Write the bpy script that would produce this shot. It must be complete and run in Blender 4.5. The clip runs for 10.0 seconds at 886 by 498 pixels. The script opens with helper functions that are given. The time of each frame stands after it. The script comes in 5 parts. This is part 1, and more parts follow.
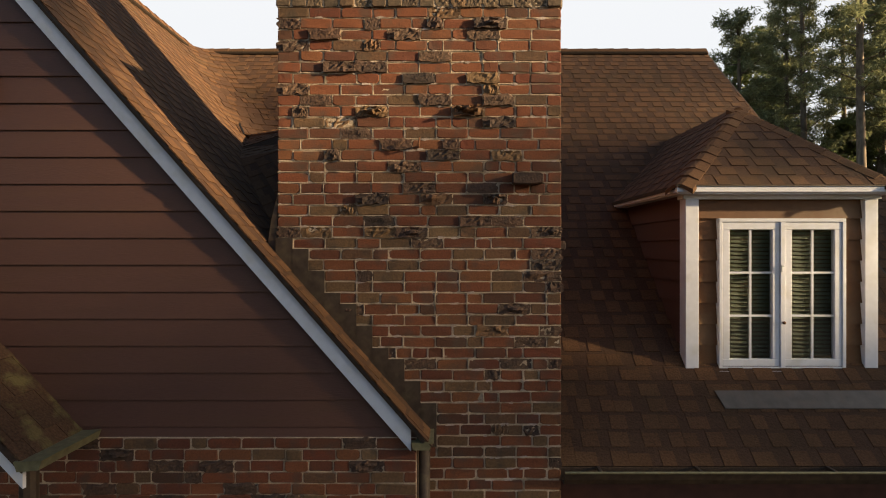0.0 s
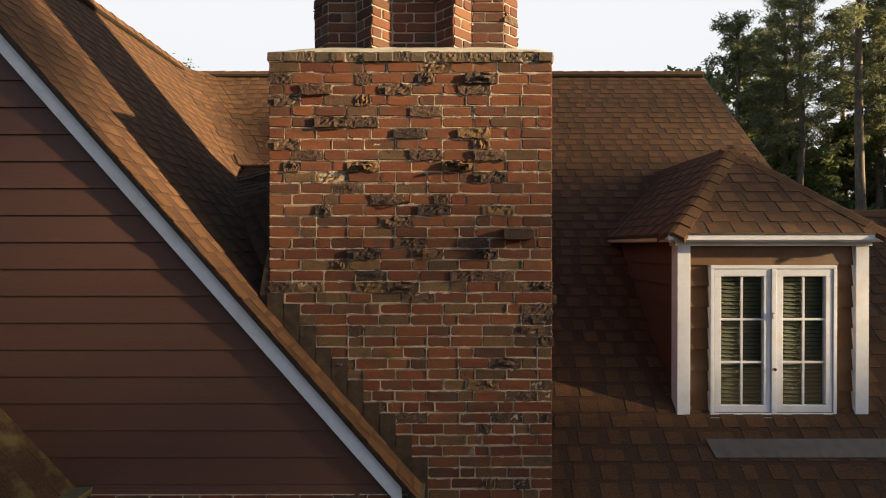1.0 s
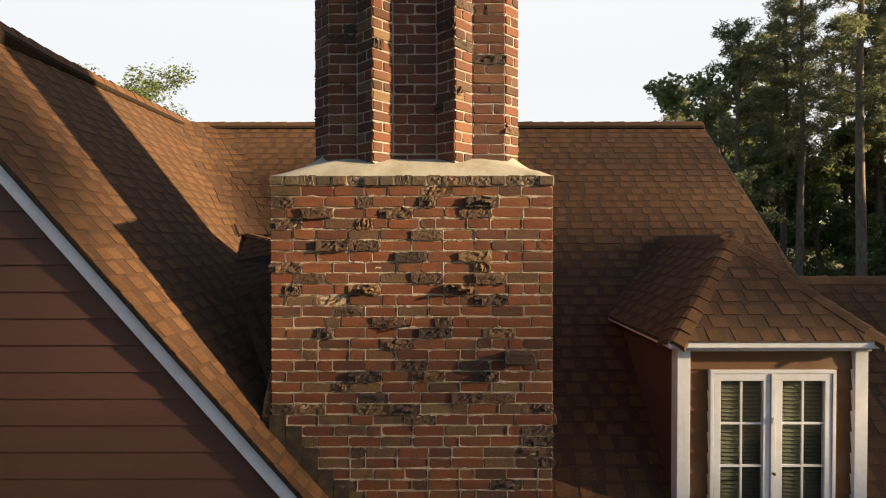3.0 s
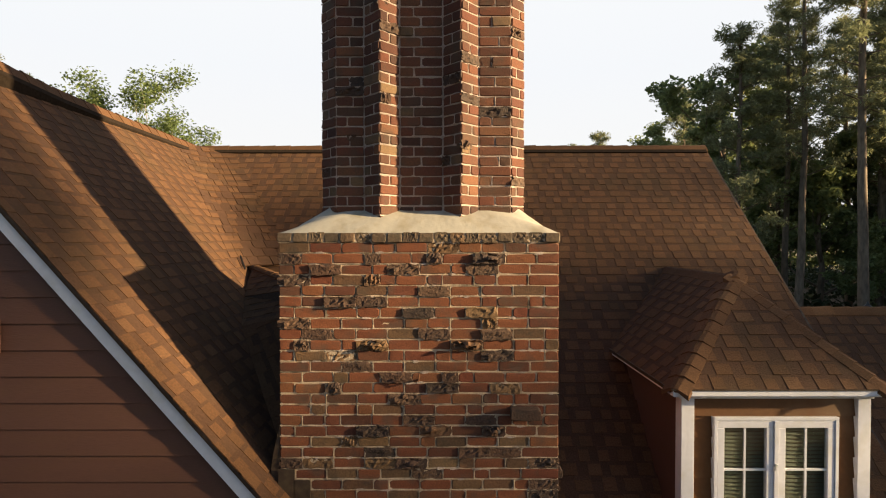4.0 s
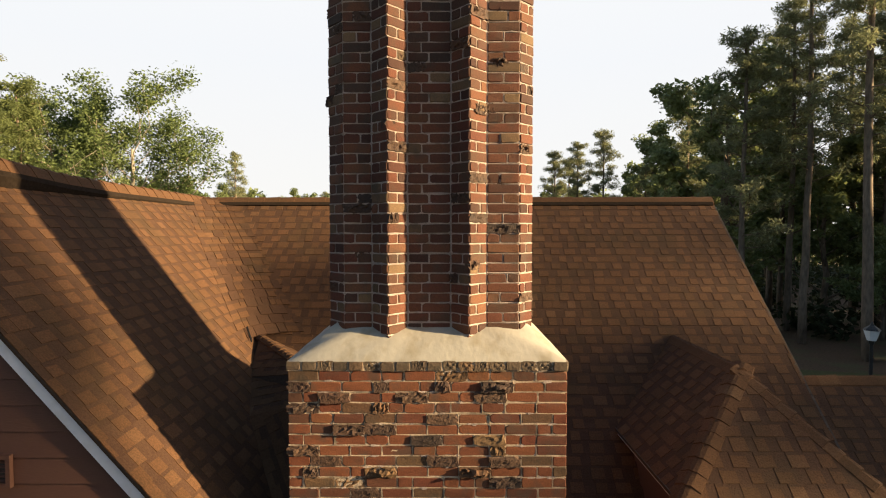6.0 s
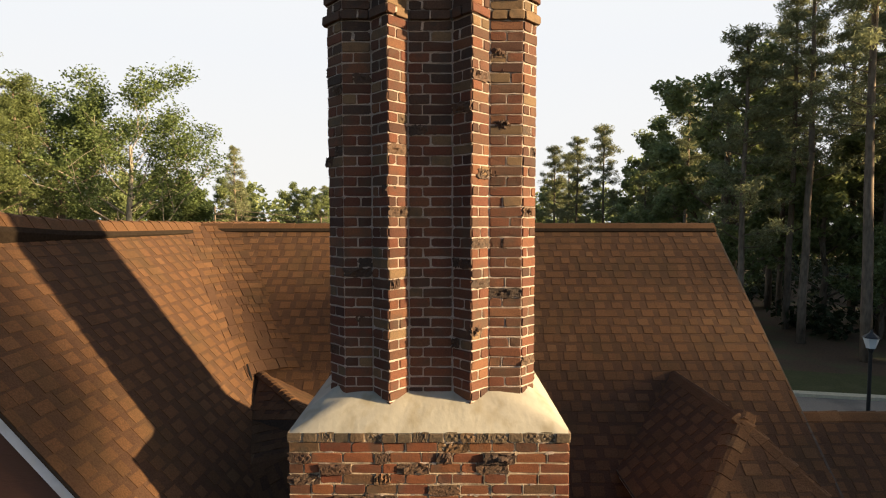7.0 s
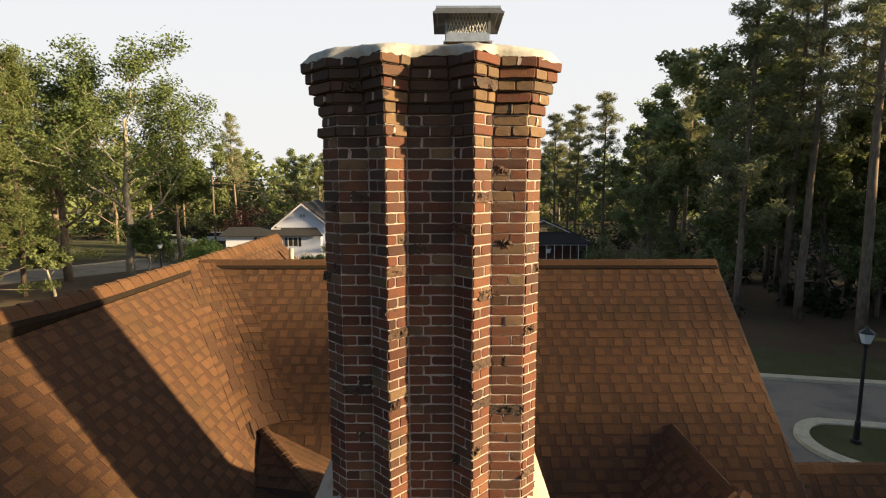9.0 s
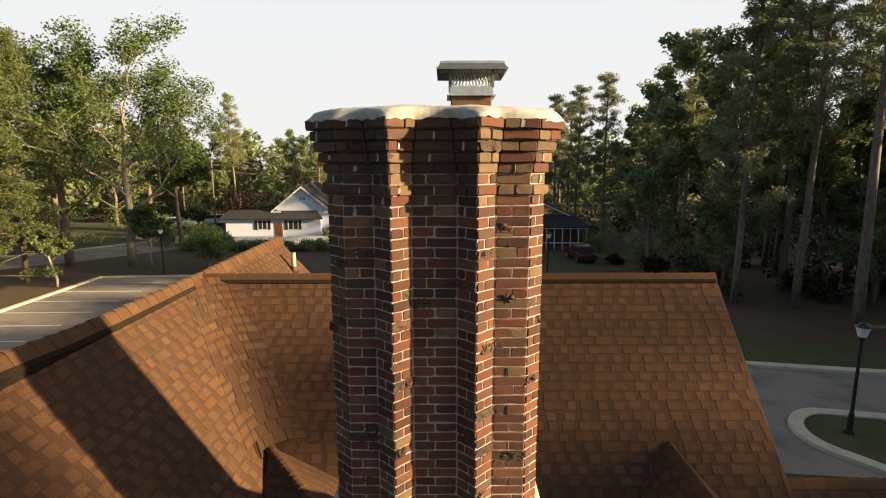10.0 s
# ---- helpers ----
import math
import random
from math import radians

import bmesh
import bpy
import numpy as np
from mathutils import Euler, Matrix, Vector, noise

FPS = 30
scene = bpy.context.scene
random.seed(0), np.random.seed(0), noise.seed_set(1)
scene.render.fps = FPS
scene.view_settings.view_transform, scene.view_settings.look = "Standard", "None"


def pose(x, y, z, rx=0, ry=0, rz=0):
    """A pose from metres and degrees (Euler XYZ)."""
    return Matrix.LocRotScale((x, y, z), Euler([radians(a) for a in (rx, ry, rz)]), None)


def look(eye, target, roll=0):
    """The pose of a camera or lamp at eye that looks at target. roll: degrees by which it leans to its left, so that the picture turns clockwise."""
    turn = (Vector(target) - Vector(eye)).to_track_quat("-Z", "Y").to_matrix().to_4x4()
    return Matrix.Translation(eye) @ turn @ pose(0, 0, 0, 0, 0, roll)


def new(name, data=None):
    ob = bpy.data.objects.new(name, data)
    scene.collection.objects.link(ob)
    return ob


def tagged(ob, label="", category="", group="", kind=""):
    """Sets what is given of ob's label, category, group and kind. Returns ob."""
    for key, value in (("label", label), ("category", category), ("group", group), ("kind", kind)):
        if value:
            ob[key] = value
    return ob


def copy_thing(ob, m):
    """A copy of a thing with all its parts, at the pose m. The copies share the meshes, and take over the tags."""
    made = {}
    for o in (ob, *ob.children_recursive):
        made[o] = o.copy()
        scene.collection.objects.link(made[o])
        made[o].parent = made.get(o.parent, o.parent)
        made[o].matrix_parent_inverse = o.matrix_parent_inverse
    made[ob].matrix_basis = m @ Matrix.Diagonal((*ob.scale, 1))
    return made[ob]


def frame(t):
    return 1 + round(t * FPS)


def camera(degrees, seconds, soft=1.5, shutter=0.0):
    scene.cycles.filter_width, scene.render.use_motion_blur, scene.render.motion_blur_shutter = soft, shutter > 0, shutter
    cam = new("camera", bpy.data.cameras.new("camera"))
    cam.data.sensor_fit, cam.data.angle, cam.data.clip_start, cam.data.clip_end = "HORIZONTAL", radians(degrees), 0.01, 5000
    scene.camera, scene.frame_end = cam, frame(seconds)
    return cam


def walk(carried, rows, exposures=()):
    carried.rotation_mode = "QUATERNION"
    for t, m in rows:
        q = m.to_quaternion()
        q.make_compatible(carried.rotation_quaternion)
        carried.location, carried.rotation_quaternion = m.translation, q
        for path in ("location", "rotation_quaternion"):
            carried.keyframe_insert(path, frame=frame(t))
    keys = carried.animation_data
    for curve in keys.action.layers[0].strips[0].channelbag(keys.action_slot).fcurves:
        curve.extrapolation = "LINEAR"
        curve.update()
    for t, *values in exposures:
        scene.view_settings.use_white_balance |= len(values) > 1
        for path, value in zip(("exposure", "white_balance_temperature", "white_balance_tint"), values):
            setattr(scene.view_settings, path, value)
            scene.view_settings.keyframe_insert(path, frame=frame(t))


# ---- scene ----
import collections

cam = camera(80.7, 10.0, soft=1.1)
METRES, EYE, TILT, LEAN, TURN = 4.9, 4.6, 0.0, 0.0, 0.0
ROWS = [
    (0.0, 0.0, 0.0, 0.0, -0.0, 0.0, 0.0),
    (0.5, 0.008, -0.0022, 0.0384, -0.04, -0.09, -0.01),
    (1.0, 0.0116, -0.0017, 0.0798, -0.06, -0.27, 0.01),
    (1.5, 0.0123, 0.0001, 0.1247, -0.08, -0.46, 0.0),
    (2.0, 0.0131, 0.001, 0.1718, -0.1, -0.64, 0.01),
    (2.5, 0.0118, -0.0003, 0.2172, -0.1, -0.74, 0.04),
    (4.0, 0.0017, -0.0081, 0.3416, 0.04, -1.1, 0.04),
    (4.5, -0.006, -0.0103, 0.3889, 0.09, -1.29, 0.05),
    (5.0, -0.0091, -0.0097, 0.439, 0.17, -1.5, 0.02),
    (5.5, -0.0086, -0.0063, 0.487, 0.25, -1.79, 0.01),
    (6.0, -0.0066, -0.0029, 0.5355, 0.31, -2.08, 0.02),
    (7.5, -0.0122, 0.0195, 0.7059, 0.23, -3.86, 0.02),
    (8.0, -0.0136, 0.0303, 0.7647, 0.23, -4.9, 0.03),
    (8.5, -0.0123, 0.0394, 0.8229, 0.2, -6.09, 0.04),
    (9.0, -0.0114, 0.0451, 0.8798, 0.19, -7.28, 0.06),
    (9.5, -0.0134, 0.0474, 0.9373, 0.18, -8.48, 0.1),
    (10.0, -0.0172, 0.0487, 0.9931, 0.17, -9.66, 0.11),
]
walk(cam, [(t, pose(0, 0, EYE, TILT, LEAN, TURN) @ pose(METRES * x, METRES * y, METRES * z, 90 + pitch, roll, yaw)) for t, x, y, z, yaw, pitch, roll in ROWS], [(0.0, 1.92), (5.0, 1.96), (8.0, 1.9), (10.0, 1.87)])


# ---- world, sun, exposure ----
SUN_AZ, SUN_EL = -13.0, 14.0          # degrees: from +x towards -y, and height
ca, sa = math.cos(radians(SUN_AZ)), math.sin(radians(SUN_AZ))
SUN_TO = Vector((ca * math.cos(radians(SUN_EL)), sa * math.cos(radians(SUN_EL)), math.sin(radians(SUN_EL))))

world = bpy.data.worlds.new("sky")
scene.world = world
world.use_nodes = True
wn = world.node_tree.nodes
sky = wn.new("ShaderNodeTexSky")
sky.sky_type = "NISHITA"
sky.sun_disc = False
sky.sun_elevation = radians(SUN_EL)
sky.sun_rotation = radians(90 - SUN_AZ)
sky.air_density, sky.dust_density, sky.ozone_density = 1.0, 1.8, 1.5
wn["Background"].inputs["Strength"].default_value = 0.055
world.node_tree.links.new(sky.outputs["Color"], wn["Background"].inputs["Color"])

sun_data = bpy.data.lights.new("sun", "SUN")
sun_data.energy, sun_data.angle, sun_data.color = 5.0, radians(1.3), (1.0, 0.76, 0.43)
sun = new("sun", sun_data)
sun.matrix_world = look(SUN_TO * 60, (0, 0, 0))


# hazy bright sky far behind the place
haze = bpy.data.materials.new("evening_haze")
haze.use_nodes = True
hn, hl_ = haze.node_tree.nodes, haze.node_tree.links
hn.remove(hn["Principled BSDF"])
glow, hp, hs = hn.new("ShaderNodeEmission"), hn.new("ShaderNodeNewGeometry"), hn.new("ShaderNodeSeparateXYZ")
hm, hr_ = hn.new("ShaderNodeMapRange"), hn.new("ShaderNodeValToRGB")
hl_.new(hp.outputs["Position"], hs.inputs[0])
hl_.new(hs.outputs["Z"], hm.inputs[0])
hm.inputs[1].default_value, hm.inputs[2].default_value = 0, 900
hl_.new(hm.outputs[0], hr_.inputs[0])
for e, (q, c) in zip((hr_.color_ramp.elements[0], hr_.color_ramp.elements[1], hr_.color_ramp.elements.new(.35)),
                     ((0, (.98, .965, .93, 1)), (1, (.60, .74, .95, 1)), (.35, (.93, .95, .98, 1)))):
    e.color, e.position = c, q
hl_.new(hr_.outputs[0], glow.inputs["Color"])
glow.inputs["Strength"].default_value = .255
hl_.new(glow.outputs[0], hn["Material Output"].inputs["Surface"])


# ---- materials ----
def material(name, stops, rough=0.8, grain=60.0, stain=1.5, bump=0.25, amount=0.35, rand=0.0, metal=0.0,
             spec=0.3, stain_colour=None, stain_amount=0.35, stretch=(1, 1, 1)):
    """Colours from a ramp (picked piece by piece where rand > 0), with grain and stains at two scales."""
    m = bpy.data.materials.new(name)
    m.use_nodes = True
    nt = m.node_tree
    n, l = nt.nodes, nt.links
    bsdf = n["Principled BSDF"]
    bsdf.inputs["Roughness"].default_value = rough
    bsdf.inputs["Metallic"].default_value = metal
    bsdf.inputs["Specular IOR Level"].default_value = spec
    geo, info, tex = n.new("ShaderNodeNewGeometry"), n.new("ShaderNodeObjectInfo"), n.new("ShaderNodeTexCoord")
    mp = n.new("ShaderNodeMapping")
    mp.inputs["Scale"].default_value = stretch
    l.new(geo.outputs["Position"], mp.inputs["Vector"])
    add = n.new("ShaderNodeMath")
    add.operation = "ADD"
    l.new(geo.outputs["Random Per Island"], add.inputs[0])
    l.new(info.outputs["Random"], add.inputs[1])
    fr = n.new("ShaderNodeMath")
    fr.operation = "FRACT"
    l.new(add.outputs[0], fr.inputs[0])
    fine, broad = n.new("ShaderNodeTexNoise"), n.new("ShaderNodeTexNoise")
    fine.inputs["Scale"].default_value, fine.inputs["Detail"].default_value = grain, 5
    broad.inputs["Scale"].default_value, broad.inputs["Detail"].default_value = stain, 4
    l.new(mp.outputs[0], fine.inputs["Vector"])
    l.new(mp.outputs[0], broad.inputs["Vector"])
    # position on the ramp: piece by piece, or by the broad noise
    pick = n.new("ShaderNodeMix")
    pick.inputs[0].default_value = rand
    l.new(broad.outputs[0], pick.inputs[2])
    l.new(fr.outputs[0], pick.inputs[3])
    ramp = n.new("ShaderNodeValToRGB")
    el = ramp.color_ramp.elements
    while len(el) < len(stops):
        el.new(0.5)
    for e, (p, c) in zip(el, stops):
        e.position, e.color = p, (*c, 1)
    l.new(pick.outputs[0], ramp.inputs[0])
    # grain: lighter and darker flecks
    span = n.new("ShaderNodeMapRange")
    span.inputs[1].default_value, span.inputs[2].default_value = 0.25, 0.75
    span.inputs[3].default_value, span.inputs[4].default_value = 1 - amount, 1 + amount
    l.new(fine.outputs[0], span.inputs[0])
    mul = n.new("ShaderNodeMix")
    mul.data_type, mul.blend_type = "RGBA", "MULTIPLY"
    mul.inputs[0].default_value = 1.0
    l.new(ramp.outputs[0], mul.inputs[6])
    l.new(span.outputs[0], mul.inputs[7])
    out = mul.outputs[2]
    if stain_colour:
        cut = n.new("ShaderNodeMapRange")
        cut.inputs[1].default_value, cut.inputs[2].default_value = 0.5, 0.68
        cut.inputs[3].default_value, cut.inputs[4].default_value = 0.0, stain_amount
        second = n.new("ShaderNodeTexNoise")
        second.inputs["Scale"].default_value, second.inputs["Detail"].default_value = stain * 2.3, 6
        l.new(mp.outputs[0], second.inputs["Vector"])
        l.new(second.outputs[0], cut.inputs[0])
        blot = n.new("ShaderNodeMix")
        blot.data_type = "RGBA"
        l.new(cut.outputs[0], blot.inputs[0])
        l.new(out, blot.inputs[6])
        blot.inputs[7].default_value = (*stain_colour, 1)
        out = blot.outputs[2]
    l.new(out, bsdf.inputs["Base Color"])
    if bump:
        b = n.new("ShaderNodeBump")
        b.inputs["Strength"].default_value, b.inputs["Distance"].default_value = bump, 0.01
        l.new(fine.outputs[0], b.inputs["Height"])
        l.new(b.outputs[0], bsdf.inputs["Normal"])
    return m


def steps(*colours):
    """Even stops of a ramp."""
    k = max(1, len(colours) - 1)
    return [(i / k, c) for i, c in enumerate(colours)]


BRICK = material("fired_clay_brick", steps((.113, .034, .016), (.142, .048, .021), (.129, .041, .019), (.088, .028, .016), (.140, .054, .022),
                 (.113, .031, .016), (.067, .025, .015), (.140, .043, .019), (.055, .026, .016)),
                 rough=.9, grain=110, stain=3.5, bump=.22, amount=.22, rand=1.0, stain_colour=(.055, .04, .03), stain_amount=.6)
OLD_BRICK = material("olive_brown_brick", steps((.108, .060, .029), (.085, .045, .024), (.128, .072, .034), (.070, .039, .022), (.104, .050, .026), (.140, .084, .042)),
                     rough=.9, grain=80, stain=4, bump=.3, amount=.28, rand=1.0, stain_colour=(.045, .034, .024), stain_amount=.6)
CLINKER = material("overburnt_brick", steps((.042, .025, .018), (.078, .040, .025), (.054, .031, .021), (.092, .050, .030), (.035, .022, .017), (.068, .036, .023), (.030, .020, .016)),
                   rough=.8, grain=70, stain=9, bump=.6, amount=.4, rand=.75, spec=.3, stain_colour=(.020, .016, .013), stain_amount=.5)
STACK_BRICK = material("stack_brick", steps((.094, .030, .018), (.120, .045, .024), (.058, .023, .015), (.105, .036, .021), (.128, .055, .028),
                       (.042, .020, .015), (.098, .033, .020), (.072, .035, .022), (.112, .041, .023)),
                       rough=.9, grain=95, stain=3.0, bump=.3, amount=.26, rand=1.0, stain_colour=(.060, .042, .030), stain_amount=.6)
PALE_BRICK = material("tan_stack_brick", steps((.140, .082, .045), (.105, .064, .036), (.158, .096, .052), (.085, .054, .031)),
                      rough=.92, grain=95, stain=4.0, bump=.22, amount=.22, rand=1.0, stain_colour=(.060, .046, .034), stain_amount=.6)
SOOT_SHADE_BRICK = material("sooty_shaded_brick", steps((.058, .031, .022), (.085, .046, .031), (.038, .024, .019), (.072, .038, .026), (.046, .027, .020)),
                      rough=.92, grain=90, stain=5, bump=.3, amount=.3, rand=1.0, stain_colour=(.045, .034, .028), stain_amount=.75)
CAP_BRICK = material("weathered_header_brick", steps((.098, .062, .038), (.130, .076, .042), (.070, .047, .032), (.112, .076, .048), (.055, .040, .028)),
                     rough=.95, grain=60, stain=9, bump=.4, amount=.4, rand=1.0, stain_colour=(.05, .042, .03), stain_amount=.6)
MORTAR = material("lime_mortar", steps((.270, .198, .140), (.370, .280, .200), (.310, .232, .165)), rough=.95, grain=90, stain=4,
                  bump=.5, amount=.25, stain_colour=(.11, .085, .06), stain_amount=.85)
STACK_MORTAR = material("pale_stack_mortar", steps((.265, .205, .172), (.360, .285, .245), (.305, .238, .202)), rough=.95, grain=90, stain=4,
                        bump=.5, amount=.25, stain_colour=(.14, .115, .09), stain_amount=.7)
SOOT_GAP_MORTAR = material("sooty_shadow_gap_mortar", steps((.06, .048, .04), (.1, .082, .066), (.075, .06, .05)), rough=.95, grain=90, stain=6, bump=.5, amount=.3)
CEMENT = material("cement_wash", steps((.262, .232, .182), (.315, .285, .232), (.285, .252, .200)), rough=.85, grain=16, stain=2.2, bump=.22,
                  amount=.07, stain_colour=(.205, .165, .100), stain_amount=.6, spec=.4, stretch=(1.6, 1, .7))
CROWN = material("weathered_crown_cement", steps((.300, .285, .255), (.370, .352, .318), (.330, .312, .280)), rough=.9, grain=24, stain=3, bump=.4,
                 amount=.14, stain_colour=(.120, .110, .095), stain_amount=.55)
SHINGLE = material("asphalt_shingle", steps((.082, .039, .018), (.100, .050, .023), (.076, .037, .017), (.090, .043, .020), (.112, .060, .029), (.080, .038, .018)),
                   rough=.95, grain=75, stain=.9, bump=.5, amount=.3, rand=.32, spec=.2, stain_colour=(.045, .030, .014), stain_amount=.35)
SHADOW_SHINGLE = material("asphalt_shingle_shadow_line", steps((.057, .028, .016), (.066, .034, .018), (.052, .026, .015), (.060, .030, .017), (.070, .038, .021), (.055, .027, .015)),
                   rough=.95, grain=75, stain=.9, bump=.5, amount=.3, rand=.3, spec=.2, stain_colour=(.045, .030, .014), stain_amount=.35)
MOSSY = material("mossy_shingle", steps((.040, .020, .010), (.055, .027, .014), (.034, .019, .011)), rough=.95, grain=70, stain=3,
                 bump=.8, amount=.45, rand=.6, stain_colour=(.13, .115, .04), stain_amount=.6)
DECK = material("roof_deck", steps((.045, .028, .018), (.06, .036, .022)), rough=.95, grain=60, bump=.2)
SIDING = material("brown_painted_siding", steps((.073, .032, .022), (.082, .037, .026), (.077, .033, .023)), rough=.62, grain=26, stain=.8,
                  bump=.12, amount=.08, rand=.4, stretch=(1, 1, 7), spec=.35, stain_colour=(.08, .038, .021), stain_amount=.4)
TAN = material("tan_painted_siding", steps((.108, .042, .010), (.125, .048, .012)), rough=.6, grain=26, stain=1.2, bump=.12, amount=.1,
               rand=.4, stain_colour=(.2, .12, .06), stain_amount=.4)
WHITE = material("white_paint", steps((.590, .572, .600), (.650, .634, .670)), rough=.5, grain=20, stain=2.5, bump=.06, amount=.05,
                 stain_colour=(.5, .46, .39), stain_amount=.45, spec=.45)
FLASH = material("dark_bronze_flashing", steps((.035, .024, .018), (.054, .037, .026), (.042, .030, .022)), rough=.6, grain=20, stain=5,
                 bump=.2, amount=.3, metal=.3, stain_colour=(.1, .075, .045), stain_amount=.5)
CAP_SHADOW = material("matte_cap_shadow", steps((.016, .011, .008), (.024, .017, .012)), rough=1, grain=40, bump=.2, spec=.05)
COPPER = material("greenish_gutter", steps((.14, .125, .07), (.20, .18, .1)), rough=.55, grain=25, stain=5, bump=.15, amount=.25, metal=.4)
LEAD = material("grey_apron_flashing", steps((.084, .069, .057), (.118, .098, .080)), rough=.6, grain=14, stain=4, bump=.15, amount=.2, metal=.3,
                stain_colour=(.12, .09, .07), stain_amount=.6)
STEEL = material("galvanised_steel", steps((.42, .43, .44), (.55, .56, .57)), rough=.42, grain=30, stain=5, bump=.05, amount=.12, metal=.85,
                 stain_colour=(.3, .29, .27), stain_amount=.4)
HOOD = material("dull_hood_steel", steps((.12, .125, .13), (.17, .175, .18)), rough=.5, grain=30, stain=5, bump=.05, amount=.12, metal=.6)
BLACK = material("black_paint", steps((.018, .018, .018), (.028, .027, .026)), rough=.45, grain=40, bump=.05, amount=.2)
RUST = material("rusty_iron", steps((.12, .05, .025), (.2, .09, .045)), rough=.85, grain=90, bump=.4)
BLIND = material("slatted_blind", steps((.054, .058, .041), (.067, .071, .051)), rough=.7, grain=10, bump=.02, amount=.05)
ROOM = material("dark_room", steps((.03, .028, .026), (.04, .036, .032)), rough=.9, grain=5, bump=0)
ASPHALT = material("asphalt", steps((.180, .146, .112), (.240, .196, .150), (.205, .162, .122)), rough=.9, grain=30, stain=.25, bump=.3, amount=.2,
                   stain_colour=(.06, .056, .053), stain_amount=.5)
CONCRETE = material("kerb_concrete", steps((.470, .395, .262), (.550, .470, .320)), rough=.9, grain=12, stain=.8, bump=.15, amount=.14,
                    stain_colour=(.3, .27, .22), stain_amount=.5)
PAINT = material("road_paint", steps((.6, .58, .5), (.7, .68, .6)), rough=.8, grain=12, stain=2, bump=.1, amount=.15,
                 stain_colour=(.25, .24, .22), stain_amount=.6)
EARTH = material("pine_straw_ground", steps((.056, .033, .019), (.080, .048, .026), (.049, .033, .019)), rough=1, grain=9, stain=.2, bump=.5, amount=.4,
                 stain_colour=(.06, .075, .025), stain_amount=.6)
GRASS = material("lawn_grass", steps((.040, .044, .011), (.058, .058, .017), (.046, .043, .014)), rough=1, grain=18, stain=.3, bump=.7, amount=.4,
                 stain_colour=(.10, .09, .04), stain_amount=.4)
BARK = material("pine_bark", steps((.10, .072, .052), (.16, .118, .085), (.085, .062, .046)), rough=.95, grain=7, stain=.8, bump=.8, amount=.45, stretch=(1, 1, .3))
PALE_BARK = material("pale_bark", steps((.22, .185, .14), (.30, .26, .2)), rough=.95, grain=7, stain=.8, bump=.7, amount=.35, stretch=(1, 1, .3))
CLAP = material("white_clapboard", steps((.589, .614, .714), (.650, .679, .789)), rough=.6, grain=6, stain=.5, bump=.05, amount=.06)
SLATE = material("charcoal_shingle", steps((.022, .021, .022), (.034, .033, .034)), rough=.95, grain=12, stain=.6, bump=.3, amount=.3)
DARK_WALL = material("dark_red_wall", steps((.07, .03, .022), (.10, .042, .03)), rough=.8, grain=8, stain=.8, bump=.2, amount=.25)
CAR_PAINT = material("car_paint", steps((.06, .01, .012), (.075, .014, .015)), rough=.25, grain=5, bump=0, amount=.05, spec=.6)
CAR_WHITE = material("white_car_paint", steps((.6, .6, .6), (.65, .65, .65)), rough=.3, grain=5, bump=0, amount=.04, spec=.6)
TYRE = material("tyre_rubber", steps((.02, .02, .02), (.03, .03, .03)), rough=.9, grain=20, bump=.1)
WIRE = material("weathered_wood_pole", steps((.10, .075, .055), (.15, .115, .085)), rough=.9, grain=10, stain=2, bump=.3)


def leaf_material(name, *colours):
    m = material(name, steps(*colours), rough=.6, grain=3, stain=.6, bump=0, amount=.3, rand=.75, spec=.25)
    nt = m.node_tree
    b = nt.nodes["Principled BSDF"]
    tr, mix = nt.nodes.new("ShaderNodeBsdfTranslucent"), nt.nodes.new("ShaderNodeMixShader")
    mix.inputs[0].default_value = .42
    nt.links.new(b.inputs["Base Color"].links[0].from_socket, tr.inputs["Color"])
    nt.links.new(b.outputs[0], mix.inputs[1])
    nt.links.new(tr.outputs[0], mix.inputs[2])
    nt.links.new(mix.outputs[0], nt.nodes["Material Output"].inputs["Surface"])
    return m


LEAF = leaf_material("broad_leaves", (.110, .150, .050), (.150, .188, .066), (.088, .122, .042), (.185, .212, .090))
LEAF_DARK = leaf_material("dark_leaves", (.168, .205, .084), (.222, .252, .100), (.138, .170, .072), (.268, .280, .118))
NEEDLE = leaf_material("pine_needles", (.200, .220, .118), (.265, .272, .140), (.170, .186, .104), (.350, .310, .160))
NEEDLE_WARM = leaf_material("sunlit_pine_needles", (.112, .142, .048), (.142, .164, .058), (.092, .114, .040), (.168, .182, .076))
# leaf colour darkened to stand for the shade on the wood floor
LEAF_UNDER = leaf_material("shaded_undergrowth_leaves", (.031, .040, .017), (.041, .051, .021), (.026, .034, .015), (.053, .060, .026))
LEAF_BRIGHT = leaf_material("bright_green_leaves", (.150, .220, .055), (.190, .260, .075), (.120, .180, .045))
LEAF_RED = leaf_material("red_leaves", (.06, .012, .014), (.085, .02, .02), (.045, .01, .012))

GLASS = bpy.data.materials.new("window_glass")
GLASS.use_nodes = True
gb = GLASS.node_tree.nodes["Principled BSDF"]
gb.inputs["Base Color"].default_value = (.9, .95, .92, 1)
gb.inputs["Roughness"].default_value = .03
gb.inputs["Transmission Weight"].default_value = 1.0
gb.inputs["IOR"].default_value = 1.45


